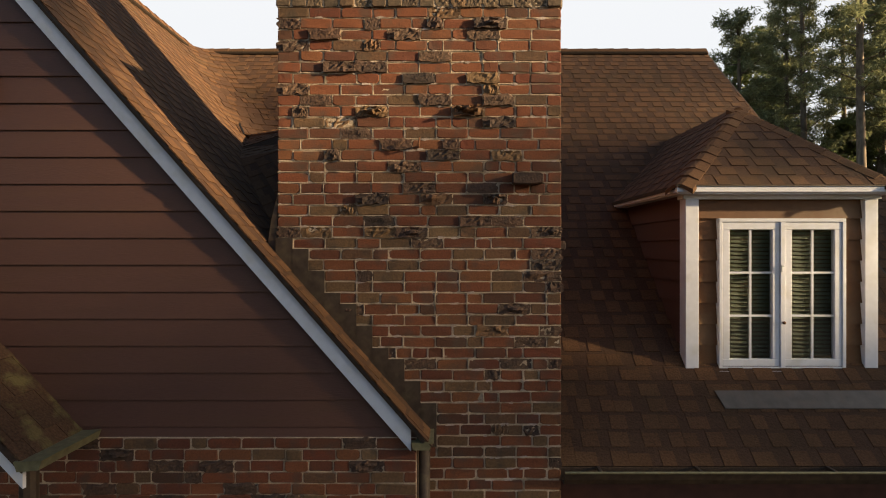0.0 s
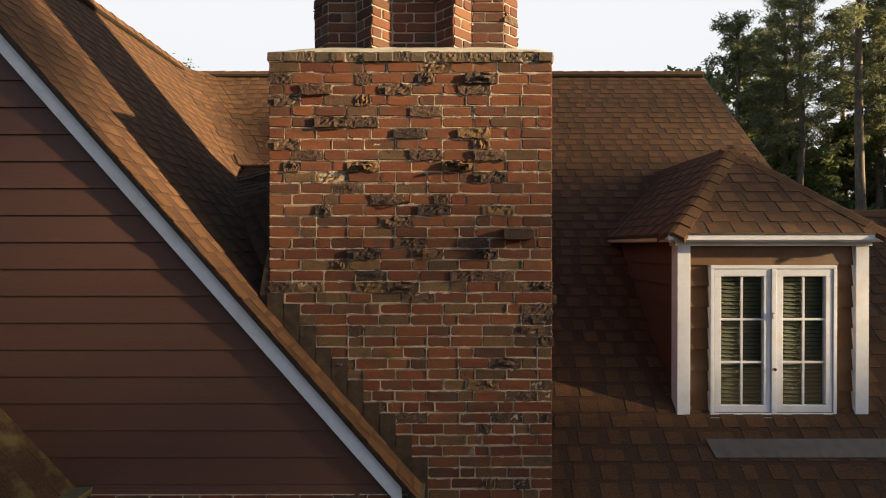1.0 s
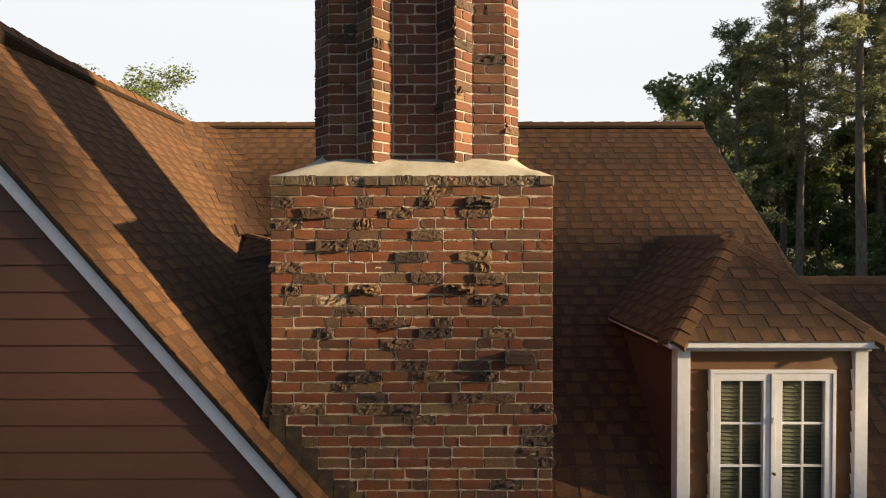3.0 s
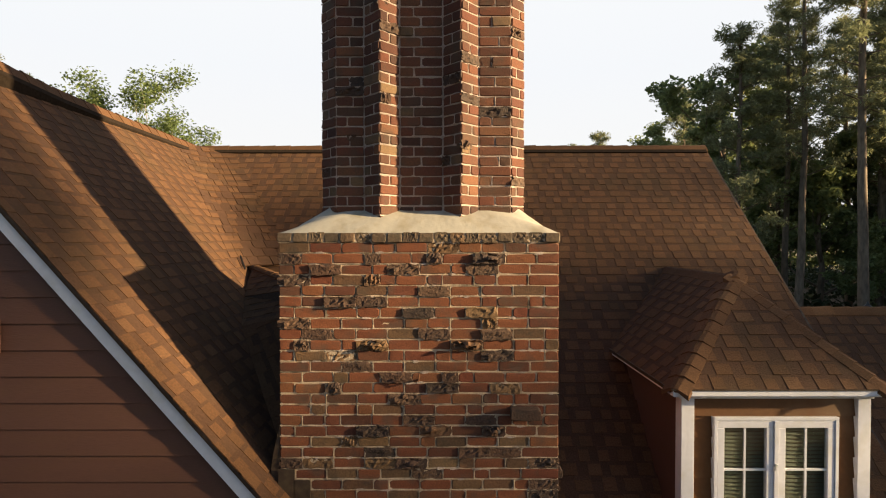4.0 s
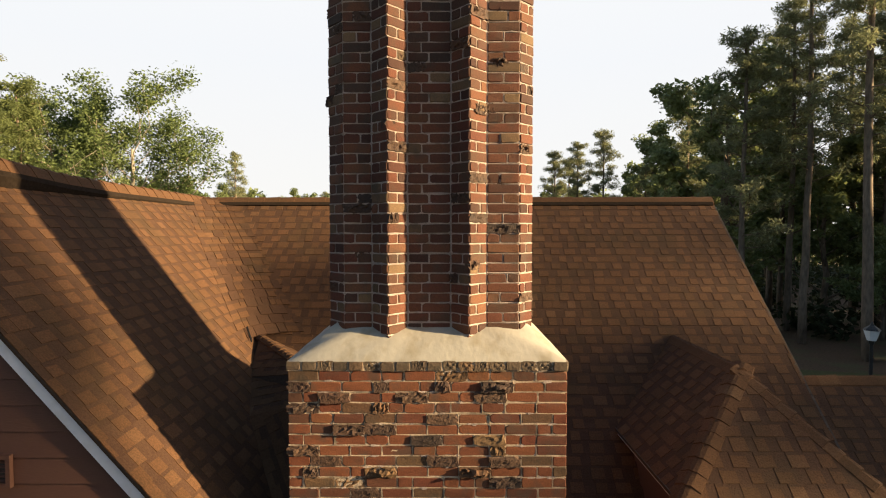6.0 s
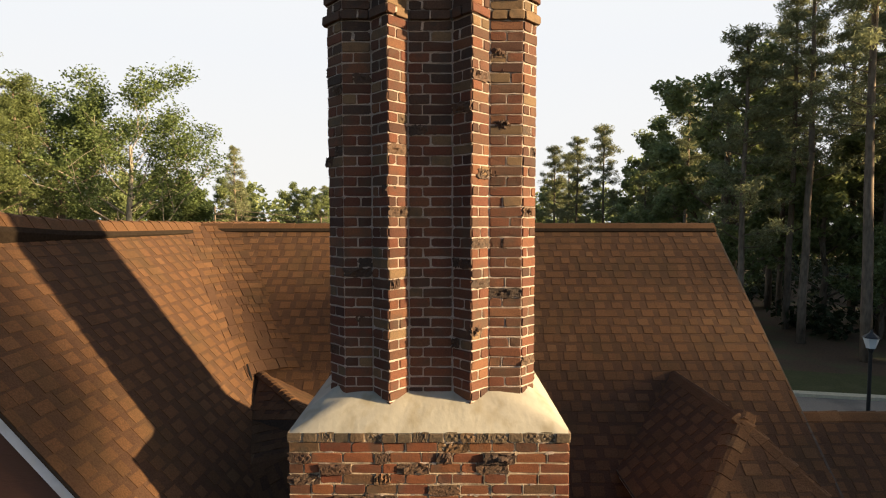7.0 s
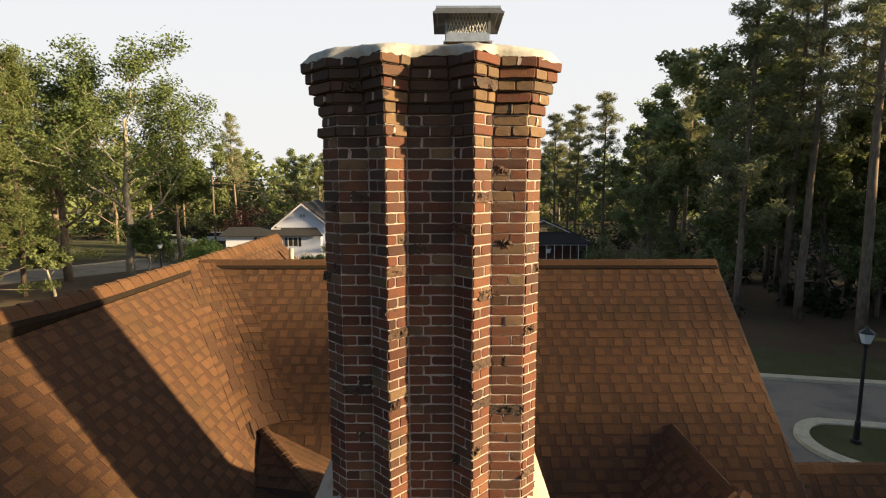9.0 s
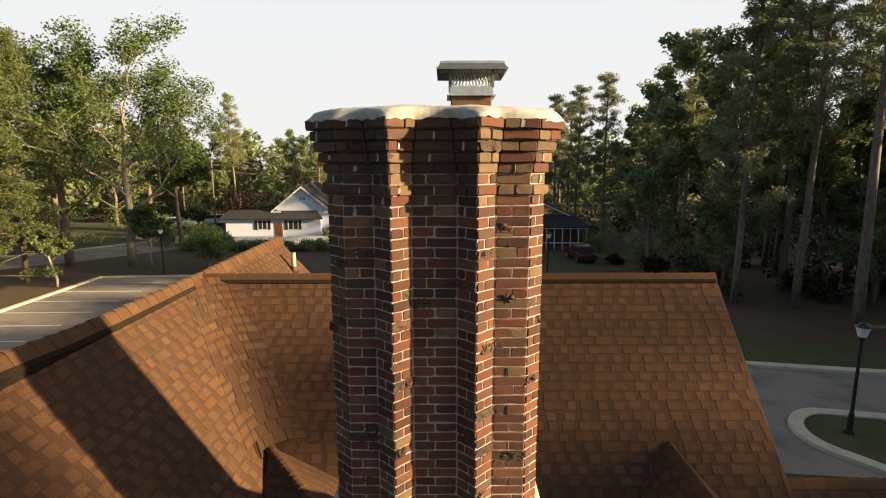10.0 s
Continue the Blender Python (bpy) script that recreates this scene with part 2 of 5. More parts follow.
# ---- mesh helpers ----
class Sheet:
    """Gathers points and faces of one mesh."""

    def __init__(self):
        self.v, self.f = [], []

    def add(self, pts, faces):
        k = len(self.v)
        self.v += [tuple(p) for p in pts]
        self.f += [tuple(i + k for i in f) for f in faces]
        return self

    def box(self, a, b, m=None):
        pts = [Vector((x, y, z)) for z in (a[2], b[2]) for y in (a[1], b[1]) for x in (a[0], b[0])]
        if m is not None:
            pts = [m @ p for p in pts]
        return self.add(pts, [(0, 2, 3, 1), (4, 5, 7, 6), (0, 1, 5, 4), (2, 6, 7, 3), (0, 4, 6, 2), (1, 3, 7, 5)])

    def prism(self, poly, way):
        """A polygon pushed along a way."""
        n, w = len(poly), Vector(way)
        pts = [Vector(p) for p in poly] + [Vector(p) + w for p in poly]
        return self.add(pts, [tuple(range(n))[::-1], tuple(range(n, 2 * n))] + [(i, (i + 1) % n, n + (i + 1) % n, n + i) for i in range(n)])

    def tube(self, pts, radii, sides=7):
        rings = []
        for i, p in enumerate(pts):
            p = Vector(p)
            d = (Vector(pts[min(i + 1, len(pts) - 1)]) - Vector(pts[max(i - 1, 0)])).normalized()
            a = d.cross(Vector((.31, .17, .93)) if abs(d.z) < .9 else Vector((1, .1, 0))).normalized()
            b = d.cross(a)
            rings += [p + (a * math.cos(2 * math.pi * j / sides) + b * math.sin(2 * math.pi * j / sides)) * radii[i] for j in range(sides)]
        n = len(pts)
        faces = [(i * sides + j, i * sides + (j + 1) % sides, (i + 1) * sides + (j + 1) % sides, (i + 1) * sides + j)
                 for i in range(n - 1) for j in range(sides)]
        faces += [tuple(range(sides))[::-1], tuple(range((n - 1) * sides, n * sides))]
        return self.add(rings, faces)

    def mesh(self, name, mat, smooth=False):
        me = bpy.data.meshes.new(name)
        me.from_pydata(self.v, [], self.f)
        me.materials.append(mat)
        if smooth:
            me.polygons.foreach_set("use_smooth", [True] * len(me.polygons))
        me.update()
        bm = bmesh.new()
        bm.from_mesh(me)
        bmesh.ops.recalc_face_normals(bm, faces=bm.faces)
        bm.to_mesh(me)
        bm.free()
        return me


def part(name, sheet, mat, parent=None, label="", smooth=False, bevel=0.0):
    """Links a sheet, or a mesh that is shared, as one object under a thing."""
    ob = new(name, sheet.mesh(name, mat, smooth) if isinstance(sheet, Sheet) else sheet)
    if parent is not None:
        ob.parent = parent
    if label:
        ob["label"] = label
    if bevel:
        mod = ob.modifiers.new("bevel", "BEVEL")
        mod.width, mod.segments, mod.limit_method = bevel, 2, "ANGLE"
    return ob


def piece(name, me, m, parent):
    ob = new(name, me)
    ob.parent = parent
    ob.matrix_local = m
    return ob


def thing(name, label, category, group="", kind="", at=(0, 0, 0)):
    ob = new(name)
    ob.empty_display_size = .1
    ob.location = at
    return tagged(ob, label, category, group, kind)


rng = random.Random(7)


def brick_sheet(w, h, d, r, rough=0.0):
    """One brick: front at y = 0, its body behind; worn, uneven edges and a slightly cupped face; a rough one has a torn face."""
    s = Sheet()
    j = lambda k: r.uniform(-k, k)
    if not rough:
        a, b = w / 2, h / 2
        cut = [r.uniform(.003, .011) if r.random() < .8 else r.uniform(.012, .02) for _ in range(4)]
        sag = [j(.0035), j(.0035)]
        line = [(-a + cut[0], -b), (j(.3) * w, -b + sag[0]), (a - cut[1], -b), (a, -b + cut[1] * .7), (a, b - cut[2] * .7), (a - cut[2], b),
                (j(.3) * w, b + sag[1]), (-a + cut[3], b), (-a, b - cut[3] * .7), (-a, -b + cut[0] * .7)]
        n = len(line)
        line = [(x + j(.002), z + j(.002)) for x, z in line]
        inn = [(x * (1 - 2 * q / w), z * (1 - 2 * q / h)) for (x, z), q in zip(line, [r.uniform(.002, .006) for _ in line])]
        pts = [(x, d, z) for x, z in line] + [(x, .005, z) for x, z in line] + [(x, j(.0013), z) for x, z in inn] + [(j(.25) * w, j(.0022), j(.2) * h)]
        s.add(pts, [(k * n + i, k * n + (i + 1) % n, (k + 1) * n + (i + 1) % n, (k + 1) * n + i) for k in (0, 1) for i in range(n)]
              + [(2 * n + i, 2 * n + (i + 1) % n, 3 * n) for i in range(n)])
        return s
    nx, nz = 12, 6
    pts = []
    big, ox, cu, cv, wide = r.uniform(.35, 1.0), r.uniform(0, 50), r.uniform(.15, .85), r.uniform(.35, 1.0), r.uniform(.16, .45)
    for k in range(nz):
        for i in range(nx):
            u, v = i / (nx - 1), k / (nz - 1)
            edge = min(1.0, 5 * min(u, 1 - u) + .05) * min(1.0, 4 * (1 - v) + .45) * min(1.0, 3.4 * v + .1)
            lump = math.exp(-((u - cu) / wide) ** 2 - ((v - cv) / .6) ** 2)
            shard = noise.cell(Vector((u * 4.3 + ox + .6 * noise.noise(Vector((u * 6, v * 5, ox))), v * 2.4 + ox, 4.0)))
            bulge = big * lump * (.55 + .7 * shard) + .30 * noise.noise(Vector((u * 9 + ox, v * 6, ox + 7))) + .30 * noise.noise(Vector((u * 21 + ox, v * 11, ox + 3))) - .16
            wave = .018 * noise.noise(Vector((u * 5 + ox, k, 2.0)))
            pts.append((-w / 2 + u * w + j(.004) + (j(.014) if i in (0, nx - 1) else 0), -rough * edge * bulge * 1.5 + .003, -h / 2 + v * h + j(.0035) + (wave if k in (0, nz - 1) else 0)))
    k0 = len(pts)
    pts += [(-w / 2, d, -h / 2), (w / 2, d, -h / 2), (w / 2, d, h / 2), (-w / 2, d, h / 2)]
    faces = [(k * nx + i, k * nx + i + 1, (k + 1) * nx + i + 1, (k + 1) * nx + i) for k in range(nz - 1) for i in range(nx - 1)]
    top, bot = [(nz - 1) * nx + i for i in range(nx)], list(range(nx))
    lf, rt = [k * nx for k in range(nz)], [k * nx + nx - 1 for k in range(nz)]
    faces += [(k0, k0 + 1, *bot[::-1]), (k0 + 3, *top, k0 + 2), (k0, *lf, k0 + 3), (k0 + 1, k0 + 2, *rt[::-1])]
    s.add(pts, faces)
    return s


def joint_line(dst, m, a, b, r, half, proud, step=.03):
    """A raked and smeared mortar joint from a to b on a wall that faces -y: two strips that meet in a ragged crest."""
    a, b = Vector(a), Vector(b)
    n = max(2, round((b - a).length / step))
    d = (b - a).normalized()
    side = Vector((-d.z, 0, d.x))
    o = r.uniform(0, 90)
    pts = []
    for i in range(n + 1):
        p = a.lerp(b, i / n)
        q = noise.noise(Vector((i * .45 + o, 0, 1))) + .5 * noise.noise(Vector((i * 1.3 + o, 3, 1)))
        hu, hd = half * (1.15 + .9 * q + r.uniform(-.25, .25)), half * (1.15 + .7 * noise.noise(Vector((i * .6 + o, 9, 1))) + r.uniform(-.25, .25))
        y = -proud * (.5 + 1.4 * q) + r.uniform(-.0008, .0008)
        pts += [m @ (p + side * hu + Vector((0, .0045, 0))), m @ (p + Vector((0, y, 0))), m @ (p - side * hd + Vector((0, .0045, 0)))]
    dst.add(pts, [(3 * i + k, 3 * i + k + 1, 3 * i + k + 4, 3 * i + k + 3) for i in range(n) for k in (0, 1)])


BRICKS, KINDS = {}, 8


def brick_mesh(w, mat, rough, r, h=.0665, d=.04):
    """A shared brick mesh of that width."""
    key = (round(w, 3), mat.name, rough > 0, round(h, 3), r.randrange(KINDS))
    if key not in BRICKS:
        BRICKS[key] = brick_sheet(w, h, d, r, rough).mesh("brick", mat, smooth=False)
    return BRICKS[key]


def put_sheet(dst, src, m):
    dst.add([m @ Vector(p) for p in src.v], src.f)


# ---- roof planes ----
RIDGE_Z, RIDGE_Y, GABLE_X = 7.705, 8.165, -3.895
EAVE_Y, VERGE_X = 3.57, 4.09
EXPO = .133


def main_z(y):
    return y - .46


def gable_z(x):
    return 3.269 - 1.14 * x


TABS = (.10, .12, .135, .15)
GAPS = (.07, .08, .10, .12)
TAB_MESH = {}


def tab_sheet(ub, ut, depth, tb, tt):
    """A shingle tab: bottom edge ub, top edge ut (two ends each), lifted by tb below and tt above."""
    s = Sheet()
    p = [(ub[0], 0, -.004), (ub[1], 0, -.004), (ut[1], depth, -.004), (ut[0], depth, -.004),
         (ub[0], 0, tb), (ub[1], 0, tb), (ut[1], depth, tt), (ut[0], depth, tt)]
    s.add(p, [(4, 5, 6, 7), (0, 1, 5, 4), (1, 2, 6, 5), (3, 0, 4, 7)])
    return s


def shingles(owner, o, u, w, vmax, lims, seed, mat=SHINGLE, near=None, quota=0, tabs=TABS, name="shingle"):
    """Courses of tabs on a plane: o its foot, u along the eave, w up the slope. Tabs in the stretch `near` are pieces of their own."""
    u, w = Vector(u).normalized(), Vector(w).normalized()
    n = u.cross(w)
    m = Matrix((u, w, n)).transposed().to_4x4()
    m.translation = Vector(o)
    r, rest, low, made, k = random.Random(seed), Sheet(), Sheet(), 0, 0
    while k * EXPO < vmax:
        v0 = k * EXPO
        v1 = min(v0 + EXPO + .03, vmax)
        lb, lt = lims(v0), lims(v1)
        a = min(lb[0], lt[0]) - r.uniform(0, .2)
        end = max(lb[1], lt[1])
        wob, was_gap = r.uniform(-.004, .004), True
        while a < end:
            cut_out = r.random() < .9 and not was_gap
            was_gap = cut_out
            wd = r.choice(GAPS if cut_out and tabs is TABS else tabs)
            b = a + wd
            kind = 0 if cut_out else r.choice((1, 2))
            tb, tt = (.0045, .0075, .009)[kind], (.0005, .0025, .003)[kind]
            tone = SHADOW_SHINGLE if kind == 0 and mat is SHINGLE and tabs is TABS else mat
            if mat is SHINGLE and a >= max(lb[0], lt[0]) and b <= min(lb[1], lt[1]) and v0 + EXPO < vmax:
                # shadow line painted as a dark granule band under the course above
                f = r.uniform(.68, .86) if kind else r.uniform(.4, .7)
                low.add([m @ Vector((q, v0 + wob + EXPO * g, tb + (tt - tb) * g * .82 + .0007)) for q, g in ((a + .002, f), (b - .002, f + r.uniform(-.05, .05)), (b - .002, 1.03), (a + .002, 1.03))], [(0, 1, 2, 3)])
            whole = a >= max(lb[0], lt[0]) and b <= min(lb[1], lt[1]) and v1 - v0 > EXPO
            if whole and made < quota and near and near(a, v0):
                key = (wd, kind, tone.name)
                if key not in TAB_MESH:
                    TAB_MESH[key] = tab_sheet((.0006, wd - .0006), (.0006, wd - .0006), EXPO + .03, tb, tt).mesh(name, tone)
                piece(name, TAB_MESH[key], m @ Matrix.Translation((a, v0 + wob, 0)), owner)
                made += 1
            else:
                ub = (min(max(a + .0006, lb[0]), lb[1]), max(min(b - .0006, lb[1]), lb[0]))
                ut = (min(max(a + .0006, lt[0]), lt[1]), max(min(b - .0006, lt[1]), lt[0]))
                if ub[1] - ub[0] > .006 or ut[1] - ut[0] > .006:
                    t = tab_sheet(ub, ut, v1 - v0, tb, tt)
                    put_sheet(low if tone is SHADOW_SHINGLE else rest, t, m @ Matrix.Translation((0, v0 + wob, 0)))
            a = b
        k += 1
    if rest.v:
        ob = part("shingles", rest, mat, owner)
        ob["kind"] = "stuff"
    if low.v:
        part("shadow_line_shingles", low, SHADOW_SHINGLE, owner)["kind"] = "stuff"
    return m


def ridge_caps(owner, p, q, down_a, down_b, mat=SHINGLE, wide=.15, step=.19, lift=.012, hump=.010):
    """Rounded cap shingles along a ridge or hip from p to q; down_a and down_b lead down its two slopes."""
    p, q = Vector(p), Vector(q)
    d = (q - p).normalized()
    da, db = Vector(down_a).normalized() * wide, Vector(down_b).normalized() * wide
    up = Vector((0, 0, 1))
    drop = up * min(.022, wide * .12)
    L, k = (q - p).length, 0
    r = random.Random(int(L * 1000))
    sheets = []
    for kind in range(5):
        t0, t1 = lift + hump + r.uniform(-.004, .006), lift
        sk = r.uniform(-.008, .008)
        s = Sheet()
        sl = step + .03
        pts = []
        for dist, t in ((0, t0), (sl, t1)):
            for j, off in enumerate((da, da * .32, -drop, db * .32, db)):
                low = .6 if j in (0, 4) else 1
                base = d * (dist + (sk if j < 2 else 0)) + off + up * t * low
                pts += [base, base - up * (.04 if j in (0, 4) else .026)]
        fs = [(0, 10, 11, 1), (8, 9, 19, 18)]
        for j in range(4):
            i = 2 * j
            fs += [(i, i + 2, i + 12, i + 10), (i, i + 1, i + 3, i + 2), (i + 10, i + 12, i + 13, i + 11)]
        s.add(pts, fs)
        sheets.append(s.mesh("ridge_cap", mat))
    while k * step < L - .05:
        piece("ridge_cap", sheets[r.randrange(5)], Matrix.Translation(p + d * (k * step + r.uniform(-.005, .005)) + up * r.uniform(-.002, .002)), owner)
        k += 1


def empty_part(name, parent=None, **tags):
    ob = new(name)
    ob.empty_display_size = .1
    if parent is not None:
        ob.parent = parent
    return tagged(ob, **tags)


# ---- ground and roads ----
ground = part("ground", Sheet().add([(-600, -600, 0), (600, -600, 0), (600, 600, 0), (-600, 600, 0)], [(0, 1, 2, 3)]), EARTH)
tagged(ground, "brown ground with pine straw and leaf litter", "ground", kind="structure")


def flat(name, poly, z, mat, label, category, thick=.02):
    ob = part(name, Sheet().prism([(x, y, z - thick) for x, y in poly], (0, 0, thick)), mat)
    return tagged(ob, label, category, kind="structure")


flat("road", [(4, 15.5), (60, 9.5), (60, 18.6), (19.6, 22.2), (13.7, 23.3), (4, 25.0)], .02, ASPHALT, "grey asphalt street curving past the house", "road")
flat("road_2", [(-70, 38), (-70, 30), (-45, 40.5), (-34, 50), (-26, 60), (-14, 64), (14, 60), (14, 63), (-14, 69), (-30, 67), (-41, 53), (-52, 45)], .02, ASPHALT,
     "worn grey asphalt street behind trees", "road")
flat("parking_lot", [(-28.2, 24), (-6, 24), (-6, 42.3), (-28.2, 41.9)], .025, ASPHALT, "asphalt parking lot with painted bays", "parking lot")
flat("lawn", [(8, 25.2), (13.7, 23.6), (19.6, 22.5), (60, 18.9), (60, 23), (24, 25.2), (16.5, 27.2), (8, 30)], .03, GRASS, "green lawn strip along the kerb", "lawn")
flat("lawn_2", [(9, 46), (14, 44), (20, 46), (18, 62), (11, 62)], .03, GRASS, "sunlit lawn beyond the trees", "lawn")
flat("lawn_3", [(-60, 60), (-45, 56), (-32, 69), (-40, 80), (-60, 80)], .03, GRASS, "lawn across the street", "lawn")


def kerb(name, pts, label, wide=.3, high=.15):
    """A mitred kerb along a line of points."""
    s, n = Sheet(), len(pts)
    for i, (x, y) in enumerate(pts):
        a, b = Vector(pts[max(i - 1, 0)]), Vector(pts[min(i + 1, n - 1)])
        d = (b - a).normalized()
        px, py = -d.y * wide / 2, d.x * wide / 2
        s.v += [(x + px, y + py, 0), (x + px * .92, y + py * .92, high), (x - px * .92, y - py * .92, high), (x - px, y - py, 0)]
    for i in range(n - 1):
        for j in range(3):
            s.f.append((i * 4 + j, i * 4 + j + 1, i * 4 + 5 + j, i * 4 + 4 + j))
    return tagged(part(name, s, CONCRETE), label, "kerb", kind="structure")


kerb("kerb", [(4, 25.2), (9, 24.2), (13.7, 23.4), (16.6, 22.85), (19.6, 22.3), (26, 21.6), (40, 20.3), (60, 18.7)], "pale concrete kerb along the lawn", .5)
isl = [(14.1 + 1.75 * math.cos(radians(95 + 6.5 * i)), 16.9 + 1.75 * math.sin(radians(95 + 6.5 * i))) for i in range(21)]
isl = [(30, 15.2), (20, 17.4), (16.1, 18.2)] + isl + [(13.5, 14.8), (20, 10.4), (30, 4.5)]
kerb("island_kerb", isl, "pale concrete kerb round a traffic island", .5)
flat("island_lawn", isl, .1, GRASS, "grass on a traffic island with a lamp", "lawn", .1)
kerb("lot_kerb", [(-28.3, 24), (-28.3, 41.9), (-22, 42.3), (-6, 42.5)], "pale kerb round the parking lot", .35)
kerb("street_kerb", [(-52, 45.4), (-41, 53.3), (-30, 67.2)], "pale kerb beside the far street", .5)
for k in range(6):
    flat("parking_line", [(-28, 39.9 - 2.7 * k), (-22.4, 40.1 - 2.7 * k), (-22.4, 40.22 - 2.7 * k), (-28, 40.02 - 2.7 * k)], .032, PAINT, "faded white parking bay line", "road marking", .004)

# ---- house: walls ----
wall = part("wall_gable", Sheet().prism([(GABLE_X - 3.7, 3.40, 0), (-.16, 3.40, 0), (-.16, 3.40, 3.38), (GABLE_X, 3.40, 7.60), (GABLE_X - 3.7, 3.40, 3.38)], (0, .2, 0)), DECK)
tagged(wall, "gable wall with brown lap siding over brick", "wall", kind="structure")
# lap siding boards, each tilted a little
k = 0
while True:
    z0 = 3.449 - .1745 + .1745 * k
    z1 = z0 + .20
    lo = max(z0, 3.385)
    xr0, xr1 = (3.269 - .06 - lo) / 1.14, (3.269 - .06 - z1) / 1.14
    if xr1 < GABLE_X + .05:
        break
    xr0 = min(xr0, -.17)
    xr1 = min(xr1, -.17)
    xl0, xl1 = 2 * GABLE_X - xr0, 2 * GABLE_X - xr1
    s = Sheet().prism([(xl0, 3.368, lo), (xr0, 3.368, lo), (xr1, 3.381, z1), (xl1, 3.381, z1)], (0, .014, 0))
    part("siding_board", s, SIDING, wall, bevel=.0025)
    k += 1
# louvred gable vent
vent = thing("gable_vent", "brown louvred vent set in lap siding", "vent", at=(-3.20, 3.36, 5.64))
fs = Sheet()
for a, b in (((-.31, -.03, -.11), (.31, 0, -.08)), ((-.31, -.03, .08), (.31, 0, .11)), ((-.31, -.03, -.08), (-.28, 0, .08)), ((.28, -.03, -.08), (.31, 0, .08))):
    fs.box(a, b)
part("vent_frame", fs, SIDING, vent)
for i in range(5):
    part("slat", Sheet().box((-.28, -.020, -.003), (.28, .000, .003), pose(0, 0, -.064 + .032 * i, 25)), SIDING, vent)
part("backing", Sheet().box((-.28, .0, -.08), (.28, .012, .08)), BLACK, vent)

# bargeboard of the gable, white, with a dark drip edge above it
barge = thing("bargeboard", "white painted bargeboard along the steep gable", "trim", kind="structure")


def sloped(y0, y1, x0, x1, up0, up1):
    """A bar along the gable's slope between two heights above or below its plane."""
    return Sheet().prism([(x0, y0, gable_z(x0) + up0), (x1, y0, gable_z(x1) + up0), (x1, y0, gable_z(x1) + up1), (x0, y0, gable_z(x0) + up1)], (0, y1 - y0, 0))


part("board", sloped(3.336, 3.360, GABLE_X, -.205, -.20, -.04), WHITE, barge, bevel=.003)
part("drip_edge", sloped(3.306, 3.35, GABLE_X, -.10, -.034, -.012), FLASH, barge)
part("soffit", sloped(3.360, 3.40, GABLE_X, -.19, -.06, -.04), WHITE, barge)
left = Sheet().prism([(GABLE_X, 3.336, 7.545), (GABLE_X, 3.336, 7.67), (2 * GABLE_X + .2, 3.336, 3.45), (2 * GABLE_X + .2, 3.336, 3.32)], (0, .024, 0))
part("board", left, WHITE, barge)

# brick wall below the siding
low = part("wall_brick", Sheet().box((GABLE_X - 3.7, 3.3685, 0), (-.17, 3.41, 3.384)), MORTAR)
tagged(low, "old red brick wall below brown siding", "wall", kind="structure")


def brick_row(owner, rest, x0, x1, z, y, r, mats, full=.2095, joint=.0085, start=None, quota=None, rough=(), facing=None, lines=None, old=.12, half=.0034, proud_line=.003):
    """One course of bricks on a wall that faces -y. rough: (x, proud) of torn bricks; old: the share of olive-brown ones; lines: where the joints go. Returns the number made."""
    m0 = facing or Matrix()
    x, first, made = x0, True, 0
    while x < x1 - .02:
        wd = full
        if first:
            wd = r.choice((full, .0985, .15)) if start is None else start
            first = False
        elif r.random() < .30:
            wd = r.choice((.0985, .0985, .15))
        if x + wd > x1 - .05:
            wd = x1 - x
        if wd < .02:
            break
        wd = round(wd, 3)
        cx = x + wd / 2
        proud = max([p for px, p in rough if abs(px - cx) < wd / 2], default=0)
        if not proud and mats[2] and r.random() < mats[2]:
            proud = r.choice((.006, .012, .02))
        mat = (mats[1] if r.random() < .84 else OLD_BRICK) if proud else (OLD_BRICK if r.random() < old else mats[0])
        dy = r.uniform(-.004, .0015) - (proud * .35)
        m = m0 @ Matrix.Translation((cx, y + dy, z + r.uniform(-.003, .003))) @ Euler((r.uniform(-.015, .015), r.uniform(-.014, .014), r.uniform(-.018, .018))).to_matrix().to_4x4()
        me_key = brick_mesh(wd, mat, proud, r) if abs(wd - full) < 1e-3 or wd in (.098, .099, .15) else None
        if quota is None or (quota > made and me_key):
            piece("brick", me_key or brick_sheet(wd, .0665, .04, r, proud).mesh("brick", mat), m, owner)
        else:
            put_sheet(rest[mat.name], brick_sheet(wd, .0665, .04, r, proud), m)
        made += 1
        if lines is not None and x + wd < x1 - .01:
            xx = x + wd + joint / 2
            joint_line(lines, m0, (xx, y, z - .034), (xx + r.uniform(-.002, .002), y, z + .034), r, half, proud_line)
        x += wd + joint
    if lines is not None:
        joint_line(lines, m0, (x0, y, z + .0375), (x1, y, z + .0375), r, half, proud_line)
    return made


r = random.Random(11)
lows, low_lines = collections.defaultdict(Sheet), Sheet()
BY_NAME = {m.name: m for m in (BRICK, CLINKER, OLD_BRICK)}
for k in range(45):
    if k >= 14:
        brick_row(low, lows, -7.4 - .1 * (k % 2), -.175, 3.345 - .0735 * k, 3.362, r, (BRICK, CLINKER, .06), quota=0)
    else:
        brick_row(low, None, -3.35 - .1 * (k % 2), -.175, 3.345 - .0735 * k, 3.362, r, (BRICK, CLINKER, .14), lines=low_lines if k < 4 else None)
for key, s in lows.items():
    part("brickwork", s, BY_NAME[key], low)["kind"] = "stuff"
part("mortar_joints", low_lines, MORTAR, low, smooth=True)["kind"] = "stuff"
